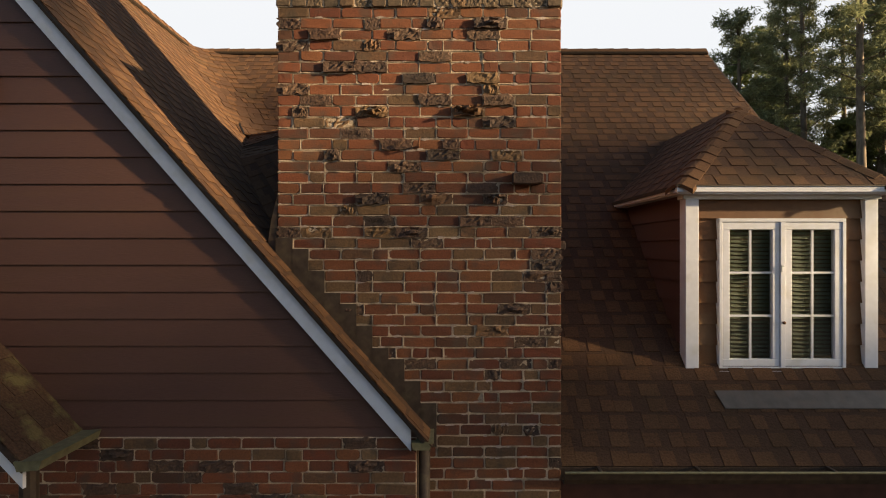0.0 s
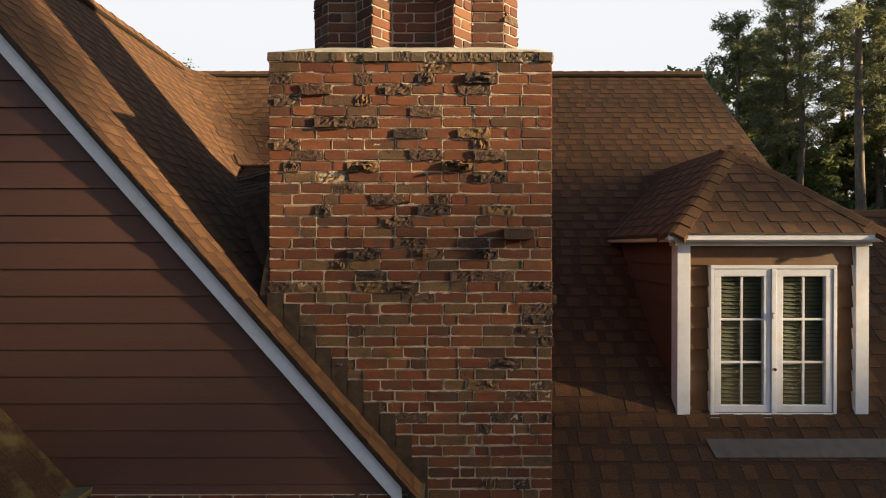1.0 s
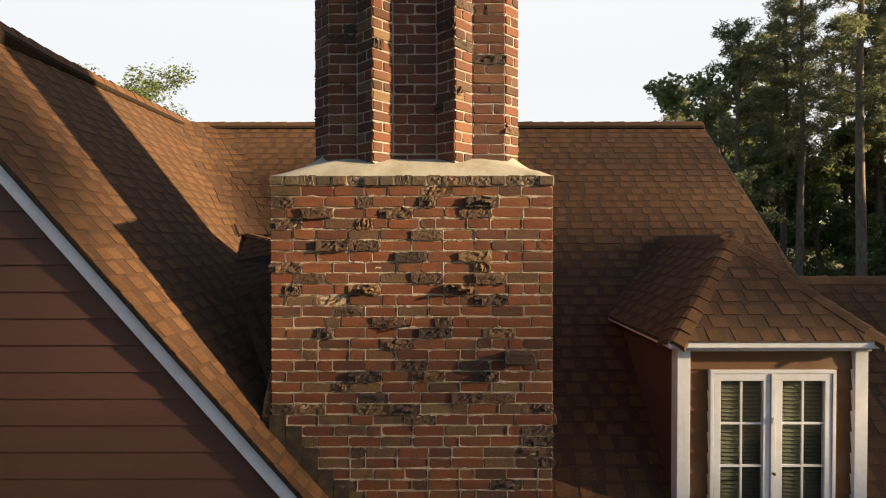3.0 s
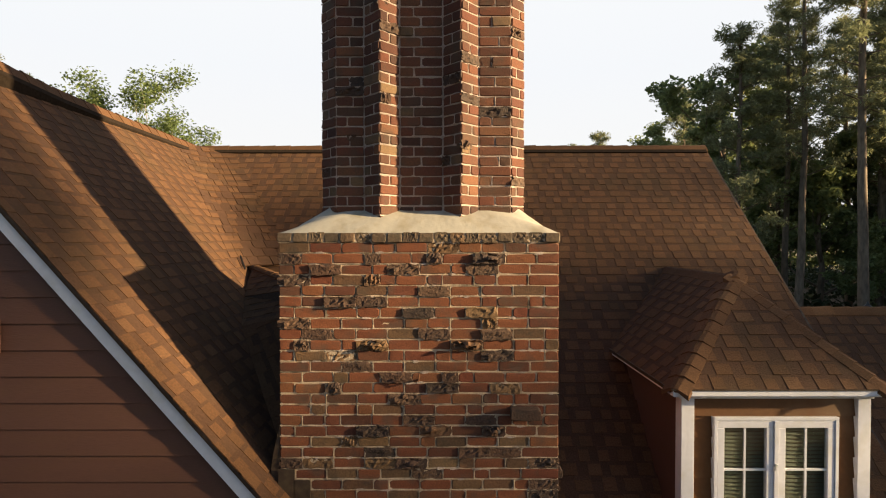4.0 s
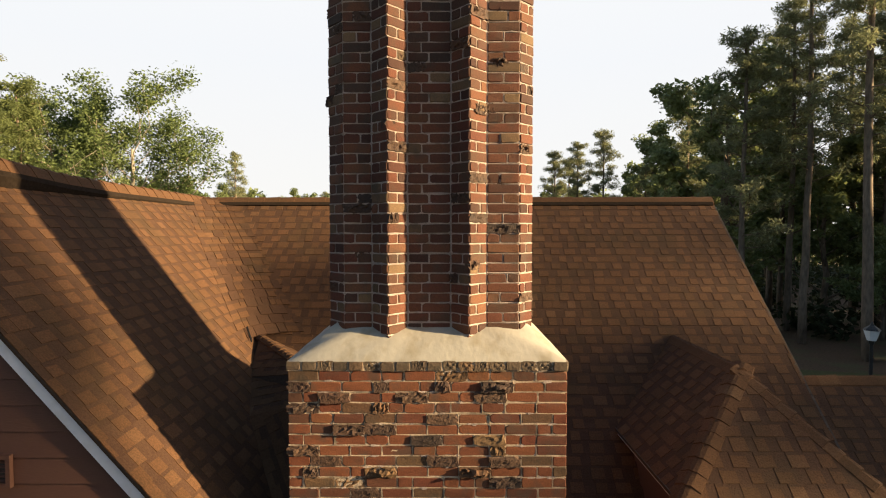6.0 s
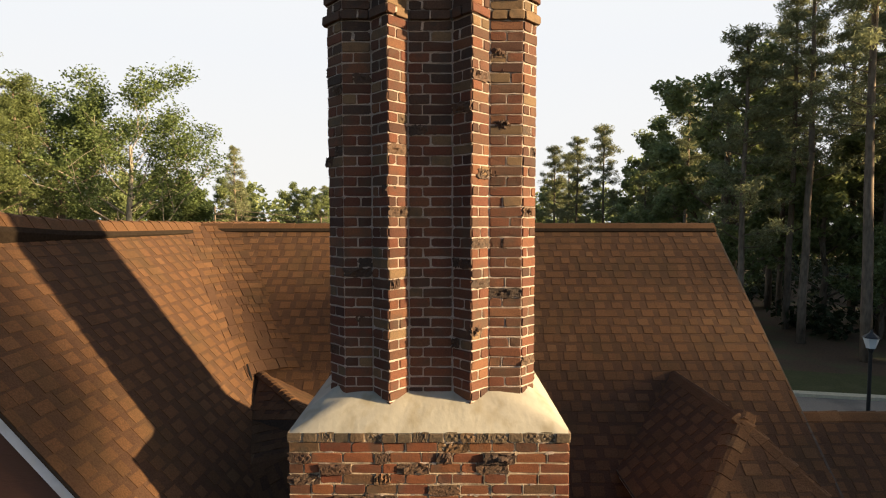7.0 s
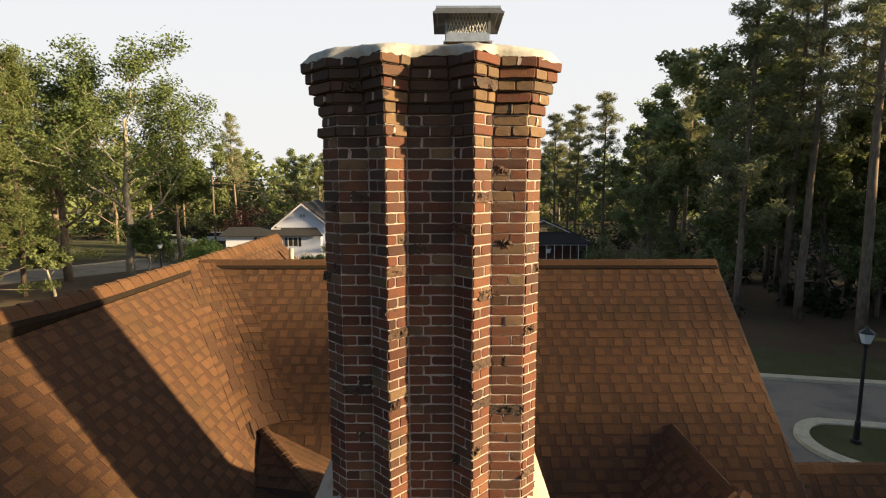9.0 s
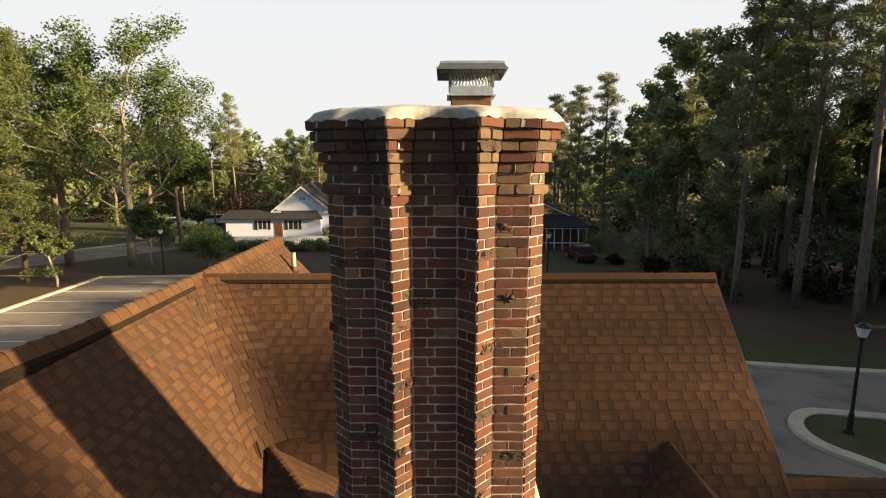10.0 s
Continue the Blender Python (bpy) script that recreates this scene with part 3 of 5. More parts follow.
# window-less lower walls that close the house
for name, a, b in (("wall_front", (.8, 3.85, 0), (VERGE_X - .1, 4.05, 3.2)), ("wall_east", (VERGE_X - .25, 4.05, 0), (VERGE_X - .1, 12.3, 3.3)),
                   ("wall_north", (GABLE_X - 3.6, 12.1, 0), (VERGE_X - .1, 12.3, 3.9)), ("wall_west", (GABLE_X - 3.7, 3.6, 0), (GABLE_X - 3.5, 12.3, 3.4))):
    ob = part(name, Sheet().box(a, b), DARK_WALL)
    tagged(ob, "plain dark red house wall", "wall", kind="structure")
ob = part("wall_gable_end", Sheet().prism([(VERGE_X - .1, 4.05, 3.3), (VERGE_X - .1, 12.3, 3.3), (VERGE_X - .1, RIDGE_Y, RIDGE_Z - .2)], (-.15, 0, 0)), SIDING)
tagged(ob, "brown gable end wall", "wall", kind="structure")

# ---- house: roofs ----
roof_main = part("roof_main", Sheet().prism([(GABLE_X, EAVE_Y, main_z(EAVE_Y) - .01), (GABLE_X, RIDGE_Y, RIDGE_Z - .01), (GABLE_X, 12.83, 3.03), (GABLE_X, 12.83, 2.95),
                 (GABLE_X, RIDGE_Y, RIDGE_Z - .13), (GABLE_X, EAVE_Y, main_z(EAVE_Y) - .09)], (VERGE_X - GABLE_X, 0, 0)), DECK)
tagged(roof_main, "steep main roof of brown architectural shingles", "roof", kind="structure")
roof_gable = part("roof_gable", Sheet().prism([(-.08, 3.31, gable_z(-.08) - .012), (GABLE_X, 3.31, RIDGE_Z - .008), (2 * GABLE_X + .08, 3.31, gable_z(-.08) - .012),
                  (2 * GABLE_X + .08, 3.31, gable_z(-.08) - .05), (GABLE_X, 3.31, RIDGE_Z - .06), (-.08, 3.31, gable_z(-.08) - .05)], (0, 8.7, 0)), DECK)
tagged(roof_gable, "steep cross gable roof of warm brown shingles", "roof", kind="structure")


def main_lims(v):
    y = EAVE_Y + v * .7071
    z = main_z(y)
    x0 = max((3.269 - z) / 1.14 - .12, GABLE_X)
    if y < 3.75:
        x0 = max(x0, .80)
    return x0, VERGE_X


VM = (RIDGE_Y - EAVE_Y) / .7071
shingles(roof_main, (0, EAVE_Y, main_z(EAVE_Y)), (1, 0, 0), (0, 1, 1), VM, main_lims, 21,
         near=lambda a, v: a > .9 and 3.6 < v < 6.3, quota=300)
gw = Vector((-1, 0, 1.14)).normalized()
GX0 = -.07
VG = (GX0 - GABLE_X) * math.hypot(1, 1.14)


def gable_lims(v):
    x = GX0 + gw.x * v
    return 3.298, min(gable_z(x) + .46 + .12, 8.2)


def gable_back(v):
    x = GX0 + gw.x * v
    return max(2 * RIDGE_Y - (gable_z(x) + .46) - .12, 8.1), 12.0


shingles(roof_gable, (GX0, 0, gable_z(GX0)), (0, 1, 0), gw, VG, gable_lims, 22, near=lambda a, v: a < 6.6 and 2.6 < v < 5.4, quota=300)
shingles(roof_gable, (GX0, 0, gable_z(GX0)), (0, 1, 0), gw, VG, gable_back, 23)
for x0, xx, mat in ((VERGE_X - .012, VERGE_X + .014, FLASH),):
    part("verge_edge", Sheet().prism([(x0, EAVE_Y, main_z(EAVE_Y) - .04), (x0, EAVE_Y, main_z(EAVE_Y) + .006), (x0, RIDGE_Y, RIDGE_Z + .006), (x0, RIDGE_Y, RIDGE_Z - .04)], (xx - x0, 0, 0)), mat, roof_main)
# back slope of the main roof, seen by nobody, stays plain deck; its ridge and the gable's ridge have folded caps
SWEEP = ((3.30, .135), (4.6, .078), (5.2, .036), (6.0, .012), (8.1, .0))   # how far the gable's ridge rises towards its verge
for (ya, ra_), (yb, rb_) in zip(SWEEP, SWEEP[1:]):
    ridge_caps(roof_gable, (GABLE_X, ya, RIDGE_Z + .004 + ra_), (GABLE_X, yb, RIDGE_Z + .004 + rb_), gw * -1, (-1, 0, -1.14), step=.2, wide=.17, lift=.066, hump=.014)
ridge_caps(roof_gable, (GABLE_X, 8.25, RIDGE_Z + .004), (GABLE_X, 12.0, RIDGE_Z + .004), gw * -1, (-1, 0, -1.14), step=.2, wide=.17, lift=.066, hump=.014)
ridge_caps(roof_main, (VERGE_X + .01, RIDGE_Y, RIDGE_Z + .004), (GABLE_X + .05, RIDGE_Y, RIDGE_Z + .004), (0, -1, -1), (0, 1, -1), step=.24, wide=.15, lift=.042, hump=.012)
for side in (-1, 1):
    # dark strips close the gap under the caps and stand for its shadow
    u1, u2 = (Vector((0, side, -1)).normalized() * d for d in (.10, .157))
    nv = Vector((0, side * .7, .7))
    part("ridge_vent", Sheet().prism([Vector((GABLE_X + .15, RIDGE_Y, RIDGE_Z)) + q for q in (u1, u2, u2 + nv * .026, u1 + nv * .034)], (VERGE_X - GABLE_X - .16, 0, 0)), CAP_SHADOW, roof_main)
    u1, u2 = (Vector((side, 0, -1.14)).normalized() * d for d in (.12, .174))
    nv = Vector((side * .75, 0, .66))
    strip, n_ = Sheet(), len(SWEEP)
    for y, rise in SWEEP:
        p = Vector((GABLE_X, max(y, 3.32), RIDGE_Z))
        strip.v += [tuple(p + q) for q in (u1, u2, u2 + nv * .03 + Vector((0, 0, rise)), u1 + nv * .04 + Vector((0, 0, rise)))]
    strip.f = [(4 * i + j, 4 * i + (j + 1) % 4, 4 * i + 4 + (j + 1) % 4, 4 * i + 4 + j) for i in range(n_ - 1) for j in range(4)] + [(0, 1, 2, 3), tuple(range(4 * n_ - 4, 4 * n_))]
    part("ridge_vent", strip, CAP_SHADOW, roof_gable)
pipe = thing("vent_pipe", "pale plumbing vent pipe on the rear roof", "vent pipe", at=(-3.35, 11.3, gable_z(-3.35)))
part("pipe", Sheet().tube([(0, 0, -.05), (0, 0, .42)], [.05, .05], 12), CEMENT, pipe, smooth=True)
part("collar", Sheet().tube([(0, 0, -.03), (0, 0, .10), (0, 0, .12)], [.12, .065, .058], 12), FLASH, pipe, smooth=True)

# woven valley: the courses sweep round from one slope to the other
r = random.Random(57)
weave, weave_low = Sheet(), Sheet()


def sweep(z, t, lift):
    rad = .55
    vx, vy = (3.269 - z) / 1.14, z + .46
    a, c = Vector((vx, vy - rad, z)), Vector((vx + rad, vy, z))
    v = Vector((vx, vy, z))
    p = a * (1 - t) ** 2 + v * (2 * t * (1 - t)) + c * t * t
    q = Vector((.75, 0, .66)).lerp(Vector((0, -.7, .7)), t).normalized()
    return p + q * lift


z = 5.96
while z < RIDGE_Z - .06:
    t = -.02
    while t < 1:
        w = r.choice((.08, .11, .15, .19))
        th = r.choice((.004, .011, .014))
        t1 = min(t + w, 1.02)
        z1 = min(z + .125, RIDGE_Z - .01)
        lo = [sweep(z, t + .004, th), sweep(z, t1 - .004, th), sweep(z1, t1 - .004, .003), sweep(z1, t + .004, .003)]
        dst = weave if r.random() < .55 else weave_low
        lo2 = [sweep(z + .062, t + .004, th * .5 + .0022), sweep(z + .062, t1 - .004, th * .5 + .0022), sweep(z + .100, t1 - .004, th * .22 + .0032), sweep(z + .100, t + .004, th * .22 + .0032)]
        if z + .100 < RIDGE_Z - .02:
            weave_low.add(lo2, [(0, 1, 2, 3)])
        dst.add(lo + [sweep(z, t + .004, -.01), sweep(z, t1 - .004, -.01), sweep(z1, t1 - .004, -.012), sweep(z1, t + .004, -.012)],
                  [(0, 1, 2, 3), (4, 5, 1, 0), (5, 6, 2, 1), (7, 4, 0, 3)])
        t = t1
    z += .097
part("valley_shingles", weave, SHINGLE, roof_gable)["kind"] = "stuff"
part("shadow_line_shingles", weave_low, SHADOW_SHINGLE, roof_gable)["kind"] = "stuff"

# small saddle between the gable slope, the main roof and the chimney
def facet(owner, pts, foot, seed, tabs):
    """Shingles on a flat polygon; foot: two of its points, from left to right, along which the courses run."""
    u = (Vector(foot[1]) - Vector(foot[0])).normalized()
    o = Vector(foot[0])
    q = max((Vector(p) for p in pts), key=lambda p: ((p - o) - u * (p - o).dot(u)).length)
    w = ((q - o) - u * (q - o).dot(u)).normalized()
    if u.cross(w).z < 0:
        u, o = -u, Vector(foot[1])
    flat2 = [((Vector(p) - o).dot(u), (Vector(p) - o).dot(w)) for p in pts]
    top, low = max(v for _, v in flat2), min(v for _, v in flat2)
    oo = o + w * low

    def lims(v):
        v = min(max(v + low, low + 1e-4), top - 1e-4)
        us = [a[0] + (b[0] - a[0]) * (v - a[1]) / (b[1] - a[1]) for a, b in zip(flat2, flat2[1:] + flat2[:1]) if (a[1] - v) * (b[1] - v) < 0]
        return (min(us), max(us)) if us else (0, 0)

    shingles(owner, oo, u, w, top - low, lims, seed, tabs=tabs)


SA, SB = (-2.27, 6.22, 5.96), (-1.32, 5.12, 5.80)
SL, SC = (-2.12, 5.47, 5.66), (-1.93, 4.90, 5.44)
SG = (-1.10, 3.72, 4.56)
SD, SE, SF = (-1.10, 4.90, 5.62), (-1.06, 5.10, 5.74), (-1.06, 5.98, 5.50)
saddle = part("roof_saddle", Sheet().add([SA, SB, SL, SC, SD, SE, SF, (-1.5, 5.5, 5.0), SG],
              [(3, 8, 4), (8, 7, 4), (3, 7, 8), (0, 2, 1), (2, 3, 4, 1), (1, 4, 5), (0, 1, 6), (1, 5, 6), (0, 7, 2), (2, 7, 3), (4, 7, 5), (5, 7, 6), (6, 7, 0)]), DECK)
tagged(saddle, "shingled saddle diverting rain round the chimney", "roof", kind="structure")
facet(saddle, (SA, SL, SB), (SL, SB), 71, (.07, .10, .14))
facet(saddle, (SL, SC, SD, SB), (SC, SD), 74, (.07, .10, .14))
facet(saddle, (SC, SG, SD), (SC, SG), 75, (.07, .10, .14))
facet(saddle, (SA, SB, SF), (SA, SF), 72, (.07, .10, .14))
facet(saddle, (SB, SE, SF), (SE, SF), 73, (.07, .10, .14))
ridge_caps(saddle, (SB[0], SB[1], SB[2] + .004), (SA[0], SA[1], SA[2] + .004), Vector((-.6, -.35, -.35)), Vector((.5, .6, -.3)), wide=.07, step=.09, lift=.012, hump=.008)
part("valley_metal", Sheet().prism([(-2.40, 6.12, 6.06), (-2.30, 6.0, 5.92), (-2.285, 6.0, 5.92), (-2.385, 6.12, 6.065)], (0, .004, .02)), BLACK, saddle)

# gutter and fascia of the main eave
gut = thing("gutter", "dark bronze eaves gutter along the main roof", "gutter")
gz = main_z(EAVE_Y)
prof = [(0, -.01), (0, -.085), (-.02, -.10), (-.075, -.10), (-.10, -.06), (-.118, -.012), (-.124, -.006), (-.112, .0), (-.104, -.012), (-.09, -.03), (-.07, -.09), (-.02, -.09), (-.008, -.075), (-.008, -.01)]
part("trough", Sheet().prism([(.815, EAVE_Y + .03 + a, gz + b) for a, b in prof], (VERGE_X - .8, 0, 0)), FLASH, gut)
part("lip", Sheet().tube([(.815, EAVE_Y - .092, gz - .004), (VERGE_X, EAVE_Y - .092, gz - .004)], [.009, .009], 8), COPPER, gut, "paler worn gutter lip")
for x in (1.05, 1.72, 2.62, 3.5):
    part("bracket", Sheet().box((x, EAVE_Y - .095, gz - .008), (x + .02, EAVE_Y + .04, gz + .004)), FLASH, gut)
part("fascia", Sheet().box((.815, EAVE_Y + .032, gz - .16), (VERGE_X, EAVE_Y + .055, gz - .012)), DARK_WALL, gut)

# gutter return and downpipe at the foot of the gable
gret = thing("downpipe", "dark downpipe with gutter end at the gable foot", "downpipe")
part("gutter_end", Sheet().prism([(-.20, 3.30, 3.37), (-.07, 3.30, 3.37), (-.085, 3.30, 3.325), (-.19, 3.30, 3.325)], (0, .24, 0)), COPPER, gret)
part("lip", Sheet().box((-.12, 3.294, 3.368), (-.06, 3.545, 3.378)), COPPER, gret)
part("pipe", Sheet().tube([(-.13, 3.50, 3.34), (-.13, 3.50, .05)], [.045, .045], 10), FLASH, gret, smooth=True)

# lower porch gable in front of the siding
porch = thing("porch_roof", "low mossy porch roof with white bargeboard", "roof", kind="structure")


def porch_z(x):
    return 3.45 - 1.06 * (x + 2.35)


pw = Vector((-1, 0, 1.06)).normalized()
part("deck", Sheet().prism([(-2.33, 2.88, porch_z(-2.33) - .012), (-4.2, 2.88, porch_z(-4.2) - .012), (-4.2, 2.88, porch_z(-4.2) - .07), (-2.33, 2.88, porch_z(-2.33) - .07)], (0, .5, 0)), DECK, porch)
shingles(porch, (-2.32, 0, porch_z(-2.32)), (0, 1, 0), pw, 2.5, lambda v: (2.87, 3.372), 25, mat=MOSSY)
part("board", Sheet().prism([(-2.33, 2.89, porch_z(-2.33) - .035), (-4.2, 2.89, porch_z(-4.2) - .035), (-4.2, 2.89, porch_z(-4.2) - .16), (-2.33, 2.89, porch_z(-2.33) - .16)], (0, .025, 0)), WHITE, porch)
part("gutter", Sheet().prism([(-2.36, 2.86, 3.43), (-2.20, 2.86, 3.44), (-2.22, 2.86, 3.385), (-2.34, 2.86, 3.375)], (0, .5, 0)), COPPER, porch, "verdigris gutter")
part("post", Sheet().tube([(-2.42, 3.05, 3.36), (-2.42, 3.05, .0)], [.05, .05], 10), FLASH, porch)

# lower wing beyond the gable end
wing = thing("roof_wing", "lower wing with brown shingle roof", "roof", kind="structure")
WY, WZ = 6.35, 5.42
part("deck", Sheet().prism([(VERGE_X - .08, WY, WZ - .01), (VERGE_X - .08, WY - 2.9, WZ - 2.91), (VERGE_X - .08, WY - 2.9, WZ - 3.0), (VERGE_X - .08, WY, WZ - .12), (VERGE_X - .08, WY + 2.9, WZ - 3.0), (VERGE_X - .08, WY + 2.9, WZ - 2.91)], (7, 0, 0)), DECK, wing)
shingles(wing, (VERGE_X - .08, WY - 2.9, WZ - 2.9), (1, 0, 0), (0, 1, 1), 2.9 / .7071, lambda v: (0, 7.0), 26)
ridge_caps(wing, (VERGE_X + 6.9, WY, WZ), (VERGE_X - .05, WY, WZ), (0, -1, -1), (0, 1, -1), step=.24, wide=.13, lift=.03)
part("wall", Sheet().box((VERGE_X - .05, WY - 2.5, 0), (VERGE_X + 6.8, WY + 2.5, WZ - 2.7)), DARK_WALL, wing)

# ---- dormer ----
DX0, DX1, DY, DEZ = 1.915, 3.435, 4.12, 5.09
AP, APY, APZ = 2.765, 4.925, 5.935
dormer = thing("dormer", "hipped dormer with tan siding and white corner posts", "dormer", kind="structure")
body = Sheet().prism([(DX0 + .02, DY + .06, 3.3), (DX1 - .02, DY + .06, 3.3), (DX1 - .02, DY + .06, DEZ), (DX0 + .02, DY + .06, DEZ)], (0, .06, 0))
part("front_wall", body, DECK, dormer)
for x, sg in ((DX0 + .02, 1), (DX1 - .02, -1)):
    part("cheek_wall", Sheet().prism([(x, DY + .06, 3.3), (x, DY + .06, DEZ), (x, 5.6, DEZ)], (.05 * sg, 0, 0)), DECK, dormer)
z = 3.50
k = 0
while z < DEZ - .03:
    z1 = min(z + .168, DEZ - .002)
    # front boards beside and below the window, tan paint
    spans = [(DX0 + .09, 2.178), (3.185, DX1 - .09)] if z > 3.62 and z1 < 4.86 else [(DX0 + .09, DX1 - .09)]
    for a, b in spans:
        part("siding_board", Sheet().prism([(a, DY + .022, z), (b, DY + .022, z), (b, DY + .044, z1 + .012), (a, DY + .044, z1 + .012)], (0, .016, 0)), TAN, dormer)
    for x, sg in ((DX0 + .020, -1), (DX1 - .020, 1)):
        yb = 5.62
        part("siding_board", Sheet().prism([(x + .016 * sg, DY + .10, z), (x + .016 * sg, yb, z), (x, yb, z1 + .02), (x, DY + .10, z1 + .02)], (-.02 * sg, 0, 0)), SIDING, dormer)
    z += .168
for a in (DX0, DX1 - .105):
    part("corner_post", Sheet().box((a, DY - .005, 3.64), (a + .105, DY + .10, DEZ - .085)), WHITE, dormer, bevel=.004)
part("frieze", Sheet().box((DX0 - .02, DY - .012, DEZ - .095), (DX1 + .02, DY + .10, DEZ - .06)), WHITE, dormer, bevel=.003)
ex0, ex1, ey = 1.805, 3.545, 4.02
part("soffit", Sheet().box((ex0 + .02, ey + .02, DEZ - .062), (ex1 - .02, 5.55, DEZ - .045)), WHITE, dormer)
part("fascia", Sheet().box((ex0, ey, DEZ - .05), (ex1, ey + .02, DEZ - .006)), WHITE, dormer, bevel=.003)
for x in (ex0, ex1 - .02):
    part("fascia", Sheet().box((x, ey + .021, DEZ - .05), (x + .02, 5.58, DEZ - .006)), WHITE, dormer)
part("drip_edge", Sheet().box((ex0 - .008, ey - .008, DEZ - .006), (ex1 + .008, ey + .03, DEZ + .004)), FLASH, dormer)
for x in (ex0 - .012, ex1 - .006):
    part("drip_edge", Sheet().box((x, ey + .031, DEZ - .028), (x + .018, 5.58, DEZ + .004)), FLASH, dormer)
# hipped roof
A, B, C = Vector((ex0, ey, DEZ)), Vector((ex1, ey, DEZ)), Vector((AP, APY, APZ))
D = Vector((AP, 6.5, APZ))
core = Sheet().add([A, B, C, D, (ex0, 5.62, DEZ), (ex1, 5.62, DEZ)], [(0, 1, 2), (1, 5, 3, 2), (0, 2, 3, 4), (0, 4, 5, 1)])
core.v = [(x, y, z - .008) for x, y, z in core.v]
part("hip_deck", core, DECK, dormer)
fw = Vector((0, APY - ey, APZ - DEZ))
fl = fw.length
shingles(dormer, A, (1, 0, 0), fw, fl, lambda v: ((AP - ex0) * v / fl, (ex1 - ex0) - (ex1 - AP) * v / fl), 27, near=lambda a, v: True, quota=60)
lw = Vector((AP - ex0, 0, APZ - DEZ))
ll = lw.length
shingles(dormer, (ex0, 0, DEZ), (0, -1, 0), lw, ll, lambda v: (-6.52, -(ey + (APY - ey) * v / ll)), 28)
rw = Vector((AP - ex1, 0, APZ - DEZ))
rl = rw.length
shingles(dormer, (ex1, 0, DEZ), (0, 1, 0), rw, rl, lambda v: (ey + (APY - ey) * v / rl, 6.52), 29)
hl = (C - A).normalized()
hr = (C - B).normalized()
nf, nl, nr = Vector((1, 0, 0)).cross(fw).normalized(), Vector((0, -1, 0)).cross(lw).normalized(), Vector((0, 1, 0)).cross(rw).normalized()
ridge_caps(dormer, A + Vector((0, 0, .002)), C, nl.cross(hl) * (1 if nl.cross(hl).x < 0 else -1), nf.cross(hl) * (1 if nf.cross(hl).y < 0 else -1), wide=.12, step=.145, lift=.01)
ridge_caps(dormer, B + Vector((0, 0, .002)), C, nr.cross(hr) * (1 if nr.cross(hr).x > 0 else -1), nf.cross(hr) * (1 if nf.cross(hr).y < 0 else -1), wide=.12, step=.145, lift=.01)
ridge_caps(dormer, D, C, -lw, -rw, wide=.13, step=.16, lift=.008)
# apron flashing at the foot
part("apron_flashing", Sheet().prism([(2.09, 3.86, main_z(3.86) + .016), (3.50, 3.86, main_z(3.86) + .016), (3.50, 3.955, main_z(3.955) + .024), (2.06, 3.955, main_z(3.955) + .024)], (0, 0, .008)), LEAD, dormer)

# casement window of the dormer
win = thing("window_1", "white double casement window with muntins and closed blinds", "window", kind="structure")
WX0, WX1, WZ0, WZ1, WYF = 2.18, 3.183, 3.642, 4.842, DY - .005


def ring(x0, x1, z0, z1, y0, y1, wd):
    s = Sheet()
    s.box((x0, y0, z0), (x1, y1, z0 + wd)).box((x0, y0, z1 - wd), (x1, y1, z1))
    s.box((x0, y0, z0 + wd), (x0 + wd, y1, z1 - wd)).box((x1 - wd, y0, z0 + wd), (x1, y1, z1 - wd))
    return s


part("window_frame", ring(WX0, WX1, WZ0, WZ1, WYF, WYF + .07, .028), WHITE, win, bevel=.003)
part("window_sill", Sheet().box((WX0 - .01, WYF - .02, WZ0 - .022), (WX1 + .01, WYF + .05, WZ0 - .001)), WHITE, win, bevel=.003)
mid = (WX0 + WX1) / 2
part("mullion", Sheet().box((mid - .019, WYF - .004, WZ0 + .029), (mid + .019, WYF + .06, WZ1 - .029)), WHITE, win, bevel=.003)
for x0, x1 in ((WX0 + .031, mid - .021), (mid + .021, WX1 - .031)):
    z0, z1 = WZ0 + .032, WZ1 - .032
    sash = part("sash", ring(x0, x1, z0, z1, WYF + .006, WYF + .045, .056), WHITE, win, bevel=.004)
    gx0, gx1, g0, g1 = x0 + .056, x1 - .056, z0 + .056, z1 - .056
    for i in range(2):
        for j in range(3):
            px0, px1 = gx0 + (gx1 - gx0) * i / 2, gx0 + (gx1 - gx0) * (i + 1) / 2
            pz0, pz1 = g0 + (g1 - g0) * j / 3, g0 + (g1 - g0) * (j + 1) / 3
            pane = part("pane", Sheet().box((px0 + .001, WYF + .028, pz0 + .001), (px1 - .001, WYF + .031, pz1 - .001)), GLASS, sash)
            pane.visible_shadow = False
    part("muntin", Sheet().box(((gx0 + gx1) / 2 - .008, WYF + .016, g0), ((gx0 + gx1) / 2 + .008, WYF + .027, g1)), WHITE, sash)
    for j in (1, 2):
        zz = g0 + (g1 - g0) * j / 3
        part("muntin", Sheet().box((gx0, WYF + .015, zz - .008), (gx1, WYF + .026, zz + .008)), WHITE, sash)
    blind = thing("window_blind", "closed grey-green slatted blind behind panes", "blind", "window blinds", at=((x0 + x1) / 2, WYF + .06, z0))
    n = 34
    for i in range(n):
        part("slat", Sheet().box((-(x1 - x0) / 2 + .03, -.012, -.001), ((x1 - x0) / 2 - .03, .012, .001), pose(0, 0, .02 + i * (z1 - z0 - .04) / n, 62)), BLIND, blind)
